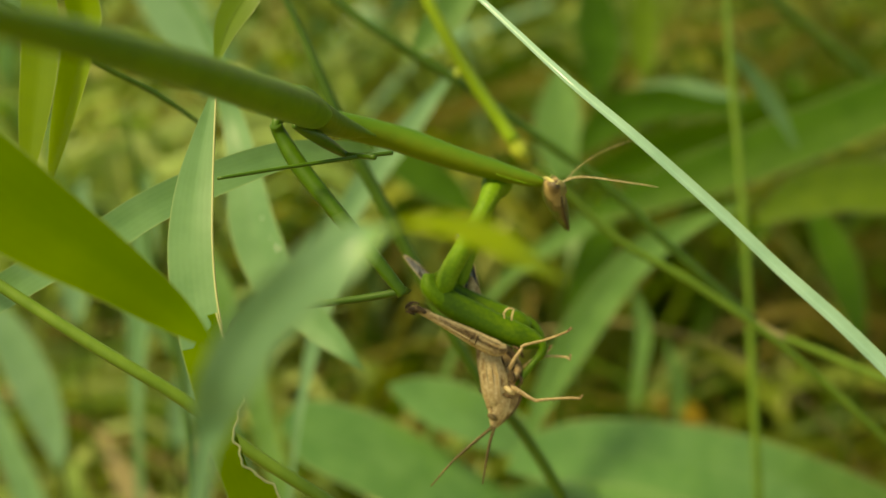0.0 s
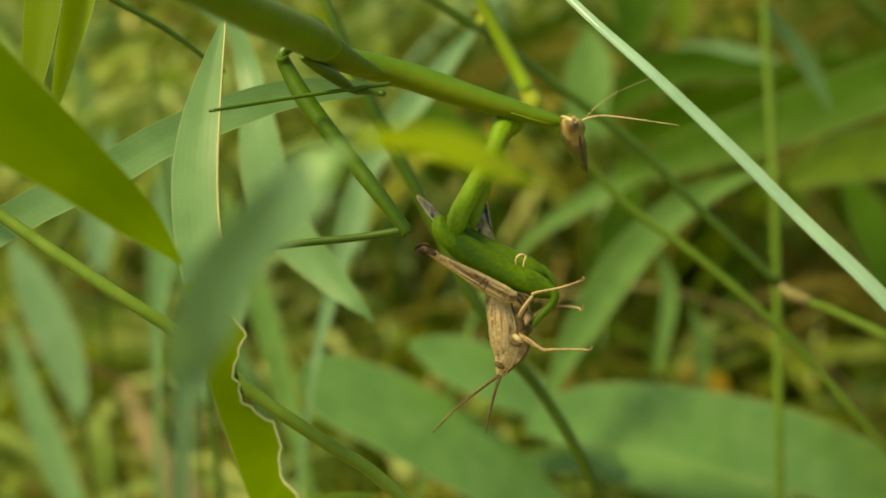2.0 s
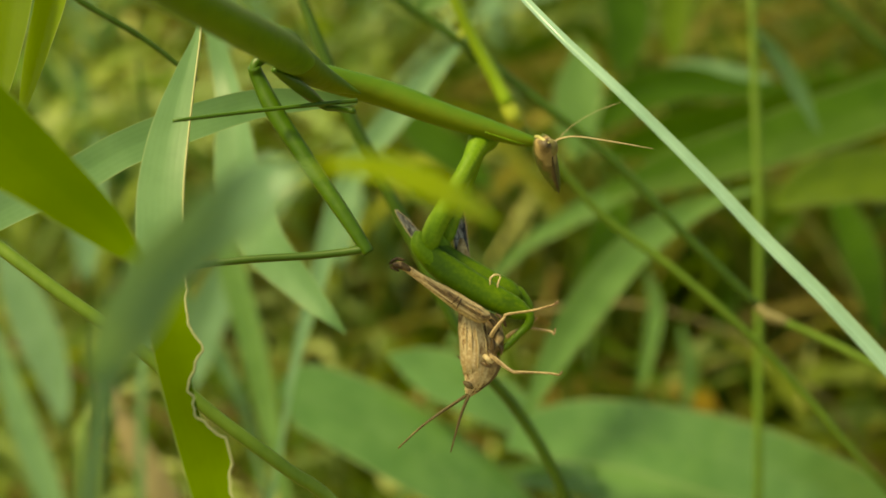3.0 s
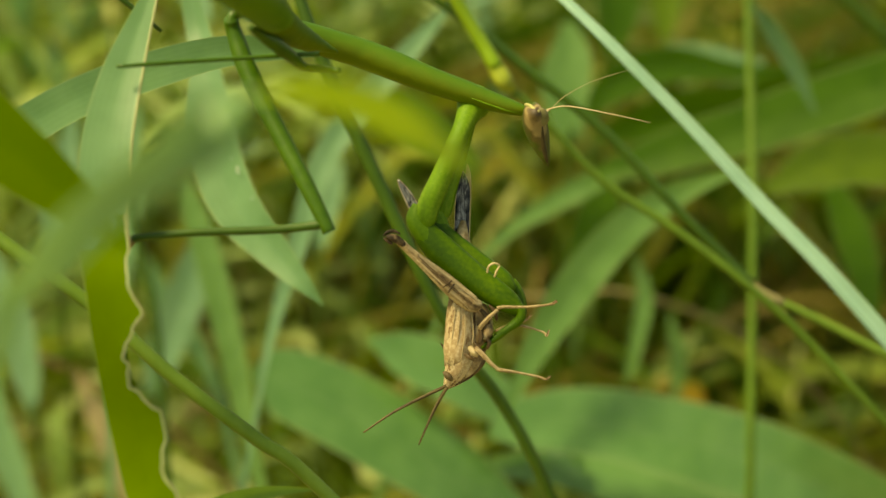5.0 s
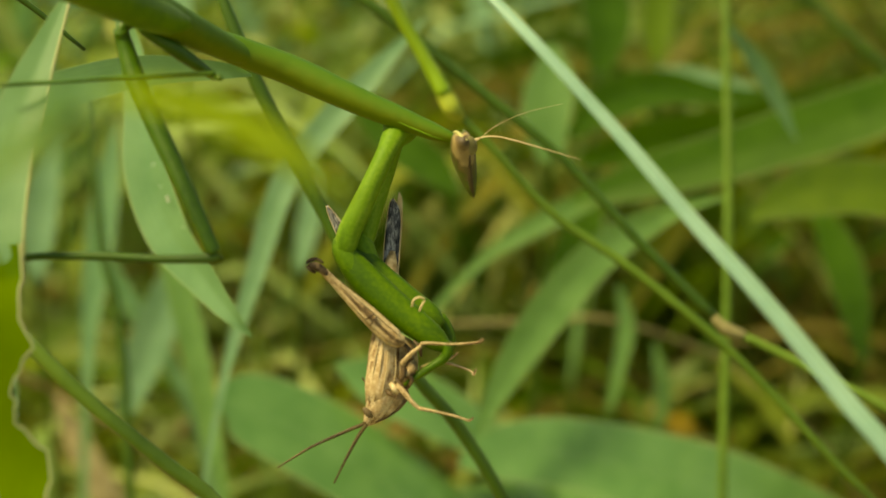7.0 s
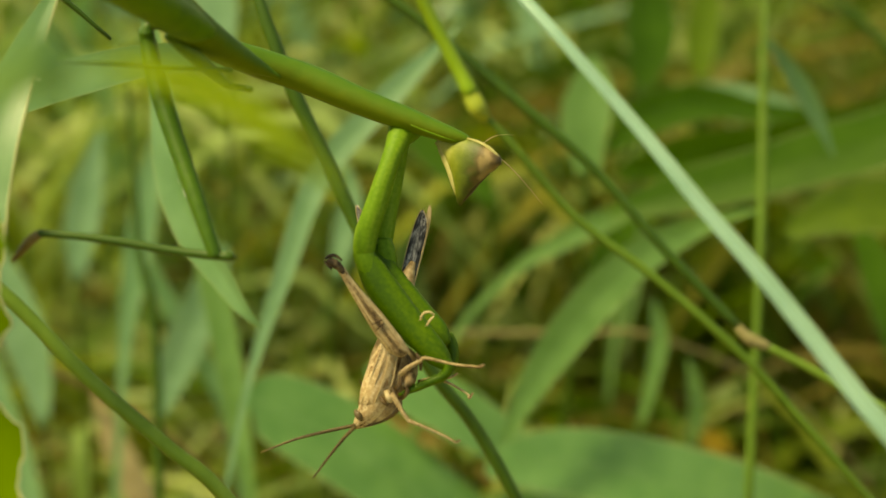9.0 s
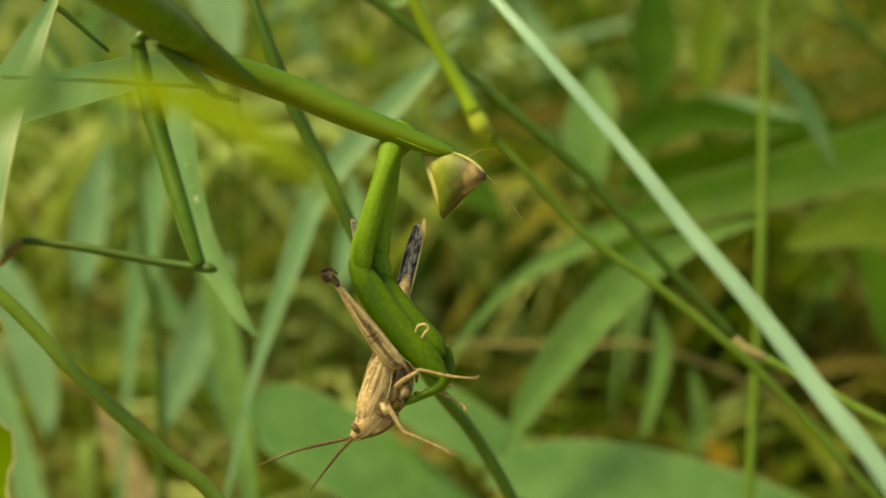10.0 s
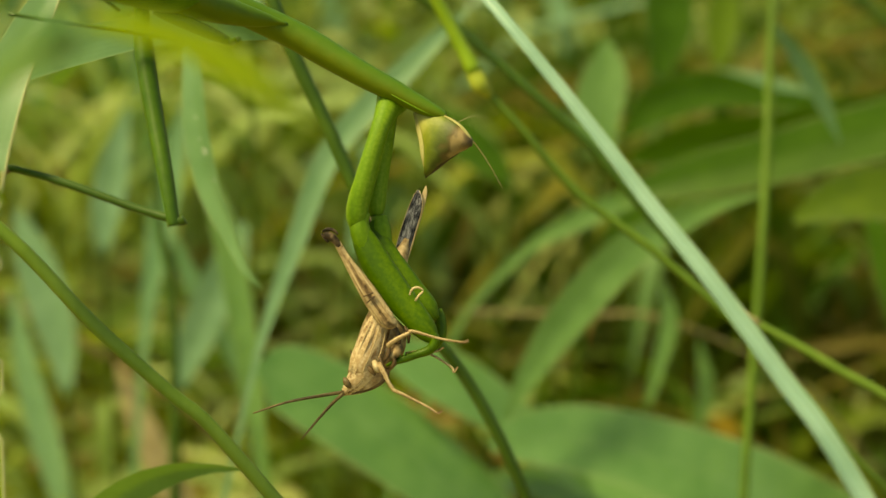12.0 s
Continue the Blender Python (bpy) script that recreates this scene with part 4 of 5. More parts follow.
COXA_ROWS = [
    (0, -2.93, 1.22, 6.6),
    (0.5, -2.88, 1.11, 4.39),
    (1, -2.82, 0.99, 2.17),
    (1.5, -2.91, 1.65, 4.73),
    (2, -2.77, 1.72, 4.27),
    (2.5, -2.63, 1.79, 3.8),
    (4.5, -0.62, 0.03, 2.51),
    (5, 0.18, -0.24, -1.72),
    (5.5, 0.39, 0.15, -0.4),
    (6, 0.2, 0.07, -0.2),
    (6.5, -0, -0, 0),
    (7, 0.22, -0.14, -1.19),
    (9, 1.4, -1.53, -9.5),
    (9.5, 1.71, -1.75, -9.99),
    (10, 2.03, -1.89, -12.31),
    (10.5, 1.59, -2.03, -13.76),
    (11, 1.78, -1.46, -12.34),
    (11.5, 2.49, -2.12, -14.26),
    (12, 2.08, -1.85, -12.76),
]
HIND_FEMUR_ROWS = [
    (0, 2.88, 2.81, -8.55),
    (0.5, 2.87, 2.87, -9.05),
    (1, 2.86, 2.93, -9.54),
    (1.5, 2.98, 3.42, -9.56),
    (2, 2.73, 3.24, -8.64),
    (2.5, 2.48, 3.05, -7.71),
    (4.5, 1.45, -0.33, -0.36),
    (5, 1.68, -0.68, -0.12),
    (5.5, 1.24, -0.15, 0.78),
    (6, 0.62, -0.08, 0.39),
    (6.5, 0, 0, 0),
    (7, 0.04, -0.12, 0.12),
    (9, -0.47, -2.37, 3.59),
    (9.5, -0.61, -2.18, 3.43),
    (10, -1.28, -2.56, 4.91),
    (10.5, -1.37, -2.61, 2.46),
    (11, -2.07, -2.13, 3.62),
    (11.5, -3.45, -3.75, 9.77),
    (12, -3.69, -4.43, 10.53),
]
MIDDLE_SHIN_ROWS = [
    (0, 2.97, 0.05, 1),
    (0.5, 2.9, 0.86, -0.42),
    (1, 2.84, 1.67, -1.83),
    (1.5, 2.57, 1.39, -1.41),
    (2, 2.3, 1.11, -0.99),
    (2.5, 2.03, 0.83, -0.57),
    (4.5, 0.96, -0.29, 1.12),
    (5, 0.69, -0.57, 1.54),
    (5.5, -0.28, -0.43, 1.59),
    (6, -0.14, -0.22, 0.8),
    (6.5, -0, -0, 0),
    (7, -0.29, -0.38, 1.18),
    (9, -1.44, -1.89, 5.9),
    (9.5, -2.08, -2.2, 6.04),
    (10, -2.73, -2.51, 6.19),
    (10.5, -3.47, -2.75, 7.99),
    (11, -4.21, -3, 9.8),
    (11.5, -4.95, -3.24, 11.6),
    (12, -4.95, -3.24, 11.6),
]
HIND_TIBIA_ROWS = [
    (0, 2.99, 3.05, -3.86),
    (0.5, 3.08, 3.1, -3.78),
    (1, 3.18, 3.15, -3.7),
    (1.5, 3.35, 3.72, -4.22),
    (2, 2.72, 3.55, -4.46),
    (2.5, 2.09, 3.39, -4.7),
    (4.5, 0.92, 0.74, -1.32),
    (5, 0.74, 0.72, -2.41),
    (5.5, 0.88, 0.44, -0.95),
    (6, 0.44, 0.22, -0.48),
    (6.5, 0, 0, 0),
    (7, 0.17, -0.19, 1.26),
    (9, 0.7, -2.11, 6.5),
    (9.5, 0.49, -2.14, 6.37),
    (10, -0.28, -2.6, 7.79),
    (10.5, -1.12, -3.13, 8.5),
    (11, -1.54, -2.89, 10.48),
    (11.5, -2.86, -3.96, 14.95),
    (12, -3.25, -4.12, 15.68),
]


def mm(pts):
    return [tuple(c / 1000 for c in p) for p in pts]


def limb(name, parent, pts, material, label="", sides=12, n=4, flat=1.0):
    return link_mesh(name, tube_bm(mm(pts), sides, n, flat), material, parent, label)


def folded_wing(parent, pts, veins, material, label):
    """A narrow pointed wing: a thin panel with a pale margin and a net of raised veins."""
    w = limb("wing", parent, pts, material, label, sides=14, flat=0.16)
    rows = spline(pts, 4)
    for side in (-1, 1):
        limb("wing_edge", w, [(r[0] + side * r[3] * 0.98, r[1] - 0.05, r[2], 0.035) for r in rows[::3]], TAN_PALE, "pale wing margin", sides=6, n=2)
    rng = random.Random(7)
    for k in range(veins):
        u = -0.65 + 1.3 * k / max(1, veins - 1)
        limb("vein", w, [(r[0] + (u + rng.uniform(-0.08, 0.08)) * r[3], r[1] - 0.16 * r[3] - 0.02, r[2], rng.uniform(0.016, 0.034)) for r in rows[2:-2:2]], VEIN, sides=5, n=2)
    for r in rows[2:-4]:
        for _ in range(2):
            a, h = rng.uniform(-0.85, 0.3), rng.uniform(-0.4, 0.4)
            limb("vein", w, [(r[0] + a * r[3], r[1] - 0.16 * r[3] - 0.02, r[2] + h, 0.022), (r[0] + (a + 0.5) * r[3], r[1] - 0.16 * r[3] - 0.02, r[2] + h + rng.uniform(-0.25, 0.25), 0.022)], VEIN, sides=5, n=1)
    return w


def grasshopper():
    g = tagged(new("grasshopper"), "tan striped grasshopper held head down by the mantis", "grasshopper")
    limb("abdomen", g, [(6.88, 2.61, 1.98, 0.28), (6.82, 2.40, -0.27, 0.88), (6.90, 2.19, -3.07, 1.32), (7.48, 1.79, -6.37, 1.54)], TAN, sides=18)
    limb("thorax", g, [(8.06, 1.21, -6.07, 0.88), (8.83, 1.23, -7.69, 1.21), (8.94, 1.13, -9.29, 1.32), (8.60, 1.01, -10.80, 1.05), (8.20, 0.99, -11.49, 0.55)], TAN, "mottled tan thorax", sides=20)
    p = limb("pronotum", g, [(7.21, 0.69, -6.20, 1.05), (7.13, 0.58, -7.31, 1.38), (7.02, 0.47, -8.97, 1.54), (6.91, 0.36, -10.51, 1.57), (6.76, 0.35, -11.63, 1.43), (6.53, 0.44, -12.54, 1.05)], PREY_STRIPE, "pale striped neck shield", sides=26)
    for a, b, c, m in (((6.44, -0.74, -6.26), (6.22, -0.96, -9.27), (5.85, -0.68, -12.45), TAN_PALE), ((7.33, -0.81, -6.19), (7.45, -1.32, -9.15), (7.09, -1.04, -12.43), TAN_PALE), ((7.88, -0.60, -6.50), (8.29, -0.89, -9.14), (8.03, -0.91, -11.84), TAN_PALE), ((6.90, -0.82, -6.33), (6.84, -1.22, -9.20), (6.48, -0.91, -12.49), TAN)):
        limb("keel", p, [(*a, 0.04), (*b, 0.07), (*c, 0.04)], m, sides=6)
    h = limb("head", g, [(7.46, 0.58, -10.72, 1.27), (7.20, 0.56, -11.85, 1.46), (6.82, 0.55, -12.87, 1.32), (6.33, 0.53, -13.84, 0.94), (5.88, 0.51, -14.59, 0.50), (5.64, 0.50, -15.05, 0.17)], PREY_STRIPE, "slant-faced tan head", sides=22)
    limb("face", h, [(8.76, 0.61, -11.08, 0.55), (8.60, 0.50, -11.96, 0.88), (7.84, 0.48, -13.01, 0.83), (6.86, 0.44, -14.13, 0.44), (6.07, 0.42, -14.79, 0.17)], TAN, "slanting tan face", sides=16)
    limb("eye", h, [(5.44, -0.40, -13.23, 0.13), (5.76, -0.74, -13.44, 0.32), (6.05, -0.73, -13.70, 0.32), (6.32, -0.47, -13.99, 0.13)], EYE_DARK, "brown eye")
    limb("mouthparts", h, [(9.34, 0.23, -11.11, 0.17), (9.39, 0.13, -11.87, 0.28), (8.74, 0.10, -12.90, 0.28), (7.75, 0.17, -13.81, 0.22), (6.58, 0.13, -14.55, 0.11)], BROWN)
    for pts in ([(5.76, 0.11, -14.66, 0.19), (3.78, 0.05, -15.67, 0.17), (0.60, -0.26, -17.39, 0.13), (-2.37, -0.55, -19.53, 0.07)], [(5.86, -0.39, -14.69, 0.19), (5.08, -0.52, -16.05, 0.17), (4.14, -0.76, -18.16, 0.13), (3.21, -0.99, -20.49, 0.07)]):
        limb("antenna", h, pts, ANTENNA, "brown antenna", sides=8)
    f = limb("hind_leg", g, [(0.89, -1.58, -0.40, 0.33), (1.94, -1.65, -1.37, 0.42), (3.39, -1.71, -2.58, 0.60), (5.13, -1.77, -3.98, 0.83), (6.85, -1.72, -5.40, 0.92), (8.16, -1.69, -6.29, 0.83), (9.03, -1.56, -6.35, 0.37)], PREY_LEG, "banded tan hind thigh", sides=14, flat=0.7)
    limb("knee", f, [(-0.60, -1.72, 0.05, 0.18), (-0.32, -1.81, 0.07, 0.35), (0.24, -1.79, -0.06, 0.44), (0.79, -1.68, -0.35, 0.35), (1.46, -1.56, -0.91, 0.22)], KNEE, "dark brown knee")
    for pts in ([(-0.90, -1.63, 0.19, 0.10), (-0.51, -1.81, 0.55, 0.17), (0.08, -1.80, 0.69, 0.17), (0.74, -1.68, 0.41, 0.10)], [(-0.88, -1.63, -0.03, 0.10), (-0.52, -1.72, -0.33, 0.13), (0.04, -1.70, -0.62, 0.13)]):
        limb("knee_cap", f, pts, KNEE, "ragged brown knee cap")
    for a, b, c, m in (((2.20, -2.14, -1.12), (5.45, -2.75, -3.48), (8.62, -2.37, -5.99), TAN_PALE), ((2.48, -2.14, -2.08), (4.96, -2.67, -4.27), (7.92, -2.40, -6.80), TAN_PALE), ((2.57, -2.23, -1.69), (5.22, -2.81, -3.92), (8.10, -2.54, -6.18), BROWN), ((2.94, -2.22, -2.26), (5.51, -2.76, -4.34), (7.77, -2.50, -6.15), BROWN)):
        limb("ridge", f, [(a[0], a[1] + 0.14, a[2], 0.04), (b[0], b[1] + 0.16, b[2], 0.04 if m is BROWN else 0.07), (c[0], c[1] + 0.14, c[2], 0.03)], m, sides=6)
    for a, b in (((5.13, -2.47, -4.70), (6.03, -2.74, -3.98)), ((5.65, -2.46, -5.21), (6.26, -2.73, -4.29))):
        limb("band", f, [(*a, 0.07), (*b, 0.09)], BROWN, "dark cross band", sides=6, n=1)
    limb("shin", f, [(0.47, -0.89, -0.39, 0.22), (2.44, -0.74, -2.24, 0.22), (5.36, -0.56, -4.97, 0.22), (7.68, -0.40, -7.02, 0.17)], TAN)
    limb("hind_leg", g, [(4.15, 3.72, -1.05, 0.33), (5.43, 3.75, -3.24, 0.66), (7.32, 3.59, -5.94, 0.83), (8.29, 3.41, -7.57, 0.44)], PREY_LEG)
    folded_wing(g, [(6.55, 2.44, 7.10, 0.12), (6.66, 2.43, 6.52, 0.42), (6.80, 2.43, 5.51, 0.68), (6.78, 2.52, 3.66, 0.77), (6.82, 2.60, 0.29, 0.77), (7.14, 2.09, -5.85, 0.55)], 4, WING, "black net-veined folded wing")
    folded_wing(g, [(0.15, 2.43, 5.93, 0.11), (0.84, 2.45, 4.85, 0.44), (2.10, 2.47, 2.79, 0.61), (4.26, 2.52, -1.01, 0.66), (6.41, 2.17, -5.91, 0.55)], 3, WING, "dark net-veined wing tip")
    limb("wing", g, [(7.10, 2.75, 7.75, 0.06), (7.22, 2.78, 6.90, 0.26), (7.30, 2.80, 5.00, 0.32), (7.28, 2.85, 1.00, 0.34), (7.30, 2.60, -4.00, 0.30)], TAN_PALE, "narrow cream hind wing", flat=0.2)
    limb("wing_cover", g, [(6.05, 0.36, -4.98, 0.17), (5.83, 0.34, -7.48, 0.33), (5.66, 0.32, -10.82, 0.28), (5.61, 0.41, -12.77, 0.11)], TAN, "narrow brown wing cover", flat=0.5)
    for thigh, shin in (([(8.86, -1.78, -8.63, 0.25), (9.59, -2.25, -7.67, 0.22), (10.61, -2.32, -6.68, 0.17)], [(10.50, -2.32, -6.57, 0.18), (11.14, -2.30, -6.42, 0.15), (13.45, -2.13, -6.34, 0.12), (15.22, -1.98, -6.12, 0.11), (15.97, -1.95, -5.96, 0.13), (16.39, -1.94, -5.67, 0.17)]),
                        ([(8.54, -1.59, -10.63, 0.26), (9.27, -2.17, -11.17, 0.25), (10.20, -2.35, -12.06, 0.20), (10.89, -2.33, -12.61, 0.17)], [(10.78, -2.34, -12.56, 0.18), (13.07, -2.17, -12.86, 0.12), (14.82, -2.02, -13.19, 0.11), (15.59, -2.00, -13.41, 0.10), (16.00, -1.98, -13.06, 0.08)]),
                        ([(10.49, 1.27, -9.20, 0.22), (11.67, 1.31, -8.56, 0.19), (12.66, 1.34, -8.39, 0.17)], [(12.55, 1.34, -8.39, 0.14), (13.79, 1.37, -8.59, 0.12), (15.38, 1.42, -9.05, 0.11), (15.68, 1.42, -9.42, 0.13), (15.92, 1.43, -8.79, 0.08)]),
                        ([(11.72, 0.31, -8.74, 0.19), (12.42, 0.33, -8.42, 0.17), (13.12, 0.35, -8.04, 0.14)], [(13.01, 0.35, -8.11, 0.13), (13.59, 0.37, -7.74, 0.11), (14.06, 0.38, -7.27, 0.08)])):
        l = limb("leg", g, thigh, PREY_LEG, "thin tan leg", sides=10)
        limb("shin", l, shin, PREY_LEG, sides=8)
        limb("foot", l, [shin[-2], shin[-1]], BROWN, "dark foot", sides=8, n=1)
    for pts in ([(9.44, -1.94, -3.15, 0.09), (9.57, -2.13, -2.48, 0.11), (10.09, -2.11, -2.17, 0.11), (10.63, -1.90, -2.31, 0.08)], [(10.17, -1.92, -3.53, 0.09), (10.36, -2.11, -2.91, 0.11), (10.65, -2.10, -2.41, 0.08)]):
        limb("claw", g, pts, TAN_PALE, sides=8)
    limb("spur", g, [(5.76, 0.62, -11.06, 0.17), (5.36, 0.51, -10.80, 0.13), (5.01, 0.40, -10.37, 0.04)], BROWN, sides=8)
    for pts, m in (([(7.97, -1.21, -10.60, 0.25), (8.35, -1.60, -10.97, 0.33), (8.75, -1.49, -11.39, 0.21)], TAN_PALE), ([(7.56, -1.03, -11.31, 0.17), (7.98, -1.31, -11.57, 0.21), (8.43, -1.20, -11.88, 0.13)], BROWN), ([(9.38, 0.04, -8.10, 0.33), (9.78, -0.25, -8.93, 0.54), (9.30, -0.57, -9.81, 0.41)], TAN), ([(8.37, -1.30, -10.02, 0.13), (8.87, -1.58, -10.61, 0.17), (9.22, -1.38, -11.15, 0.13)], BROWN)):
        limb("leg_base", g, pts, m)
    for pts in ([(8.89, -0.67, -6.76, 0.17), (9.50, -0.95, -7.46, 0.28), (9.77, -0.95, -8.21, 0.22)], [(8.67, -0.88, -8.29, 0.11), (9.08, -1.07, -9.34, 0.22), (8.92, -1.08, -10.22, 0.17)], [(9.73, -0.34, -6.40, 0.11), (10.33, -0.52, -7.00, 0.22), (10.59, -0.32, -7.88, 0.11)], [(9.41, -0.76, -9.57, 0.11), (9.88, -0.75, -10.08, 0.22), (9.70, -0.76, -10.75, 0.11)]):
        limb("leg_base", g, pts, BROWN, "dark brown patch of the flank", sides=8)
    # small spines along the hind thigh and the shins
    for k in range(7):
        a = Vector((1.50, -1.96, -0.74)).lerp(Vector((8.26, -1.98, -5.83)), k / 6)
        limb("spine", f, [(*a, 0.05), (*(a + Vector((0.16, -0.05, 0.3))), 0.012)], BROWN, sides=5, n=1)
    for a, b in (((11.14, -2.30, -6.42), (15.22, -1.98, -6.12)), ((11.16, -2.32, -12.65), (14.82, -2.02, -13.19))):
        for k in range(6):
            c = Vector(a).lerp(Vector(b), k / 5)
            limb("spine", g, [(*c, 0.04), (*(c + Vector((0.12, 0, -0.28))), 0.01)], BROWN, sides=5, n=1)
    return g


def head_bm(rings, sides=28):
    """A mantis head: rows of (z, half width, half depth) in millimetres, a triangle from the front with a flattened face."""
    bm = bmesh.new()
    loops = []
    for z, w, d in rings:
        ring = []
        for k in range(sides):
            a = 2 * math.pi * k / sides
            x, y = math.cos(a), math.sin(a)
            wide = 1 + (0.32 * min(1.0, max(0.0, (z + 3.2) / 2.6)) if y > 0 else 0)
            ring.append(bm.verts.new((x * d * (0.75 if x > 0 else 1.0) / 1000, math.copysign(abs(y) ** 0.85, y) * w * wide / 1000, (z - 0.35 * (abs(y) ** 3 if z > -1 else 0)) / 1000)))
        loops.append(ring)
    for a, b in zip(loops, loops[1:]):
        for k in range(sides):
            bm.faces.new((a[k], a[(k + 1) % sides], b[(k + 1) % sides], b[k]))
    bm.faces.new(loops[0])
    bm.faces.new(loops[-1])
    bmesh.ops.recalc_face_normals(bm, faces=bm.faces)
    return bm


def ball(name, parent, at, radii, material, label="", turn=(0, 0, 0)):
    bm = bmesh.new()
    bmesh.ops.create_uvsphere(bm, u_segments=18, v_segments=12, radius=1.0)
    bmesh.ops.transform(bm, matrix=Matrix.Translation(at) @ Euler([radians(a) for a in turn]).to_matrix().to_4x4() @ Matrix.Diagonal((*radii, 1)), verts=bm.verts)
    return link_mesh(name, bm, material, parent, label)


def praying_mantis():
    m = tagged(new("praying_mantis"), "green praying mantis gripping a grasshopper among grass stems", "praying mantis")
    p = limb("pronotum", m, [(12.22, 1.42, 13.29, 0.39), (11.54, 1.42, 13.48, 0.61), (10.13, 1.40, 13.91, 0.83), (8.15, 1.36, 14.59, 1.00), (6.16, 1.30, 15.32, 1.16), (3.90, 1.20, 16.09, 1.27), (1.08, 1.00, 17.16, 1.38), (-1.75, 0.80, 18.33, 1.49), (-4.53, 0.40, 19.37, 1.48), (-7.73, -0.60, 20.29, 1.46), (-10.29, -1.80, 20.98, 1.38), (-12.29, -2.80, 21.49, 1.12), (-14.00, -4.20, 21.90, 0.40)], SHIELD, "long green neck shield", sides=24)
    limb("ridge", p, [(6.60, 0.30, 14.62, 0.05), (8.00, 0.48, 14.10, 0.09), (10.00, 0.78, 13.44, 0.10), (12.00, 1.12, 13.00, 0.05)], MANTIS_LIGHT, "pale lower ridge", sides=8)
    limb("thorax", m, [(-5.04, 0.60, 19.55, 0.15), (-6.54, 0.40, 20.00, 0.55), (-8.14, -0.50, 20.33, 0.95), (-10.18, -1.90, 20.84, 1.28), (-12.52, -4.50, 21.35, 1.55), (-15.04, -8.00, 22.00, 1.70), (-17.24, -12.00, 22.51, 1.66), (-19.70, -16.00, 22.85, 0.80)], SHIELD, sides=24)
    limb("abdomen", m, [(-13.04, -7.0, 21.7, 0.69), (-15.04, -9.40, 21.6, 1.55), (-18.0, -13.7, 22.0, 1.78), (-24.74, -22.99, 22.63, 1.70), (-31.83, -32.99, 23.28, 1.56), (-37.61, -41.39, 23.52, 1.40), (-43.38, -48.69, 23.93, 1.25), (-47.78, -54.41, 24.16, 1.11), (-52.28, -60.09, 24.43, 0.92), (-56.00, -63.91, 24.85, 0.26)], MANTIS, sides=20)
    limb("wing", m, [(-15.89, -12.68, 21.90, 0.43), (-25.22, -24.95, 23.10, 0.76), (-35.41, -40.15, 23.62, 0.71), (-42.41, -49.10, 24.08, 0.63), (-47.93, -56.52, 24.24, 0.49), (-53.58, -63.88, 24.58, 0.16)], MANTIS, "green folded wing", flat=0.5)
    limb("middle_leg", m, [(-16.90, -8.20, 20.60, 0.30), (-15.75, -7.50, 20.06, 0.45), (-14.08, -6.50, 19.42, 0.66), (-12.36, -5.50, 18.56, 0.62), (-10.50, -4.50, 17.59, 0.37), (-10.00, -6.50, 17.30, 0.30), (-9.30, -9.80, 16.85, 0.28)], MANTIS_DARK, "green middle leg")
    return m, p


def fore_leg(m, far):
    """One grasping leg: coxa, femur with spines, folded shin."""
    c = limb("fore_coxa", m, FAR_COXA if far else NEAR_COXA, MANTIS_LIGHT, "light green upper grasping leg", sides=18)
    f = limb("fore_femur", m, FAR_FEMUR if far else NEAR_FEMUR, MANTIS_THIGH, "thick green grasping thigh", sides=20, flat=0.6)
    limb("joint", f, [(2.39, 0.19, 3.40, 0.55), (2.15, 0.17, 2.26, 0.95), (2.50, 0.18, 1.27, 1.08), (3.31, 0.20, 0.10, 0.95), (4.42, 0.23, -1.27, 0.44)] if not far else [(3.56, 2.12, 3.45, 0.77), (4.09, 2.13, 2.14, 1.05), (5.07, 2.15, 0.85, 0.66)], MANTIS_LIGHT, "light green joint")
    if far:
        limb("fore_shin", f, [(11.98, 3.34, -4.03, 0.50), (12.61, 3.35, -5.01, 0.61), (13.04, 3.36, -6.45, 0.66), (12.78, 3.35, -7.71, 0.55)], MANTIS_THIGH, "folded grasping shin")
        return c, f
    limb("fore_shin", f, [(12.21, 0.34, -5.95, 0.49), (12.99, 0.35, -6.89, 0.54), (12.77, 0.34, -7.90, 0.49), (11.72, 0.31, -8.74, 0.41), (10.48, -0.13, -9.67, 0.38), (9.13, -0.38, -10.72, 0.13)], MANTIS_THIGH, "folded grasping shin")
    # thin pale strip added as the sun's highlight on the thigh's left edge
    limb("edge", f, [(2.40, 0.0, 0.10, 0.04), (4.28, -0.05, -2.72, 0.07), (6.88, -0.05, -4.82, 0.07), (9.28, 0.0, -6.22, 0.06), (11.20, 0.1, -6.95, 0.03)], MANTIS_HIGHLIGHT, "painted highlight along the thigh's margin", sides=6)
    for k in range(9):
        t = k / 8
        a = Vector((12.67, -0.26, -7.74)).lerp(Vector((10.33, -0.54, -9.53)), t)
        limb("spine", f, [(*a, 0.06), (*(a + Vector((-0.18, -0.05, 0.4))), 0.015)], MANTIS, sides=5)
    return c, f


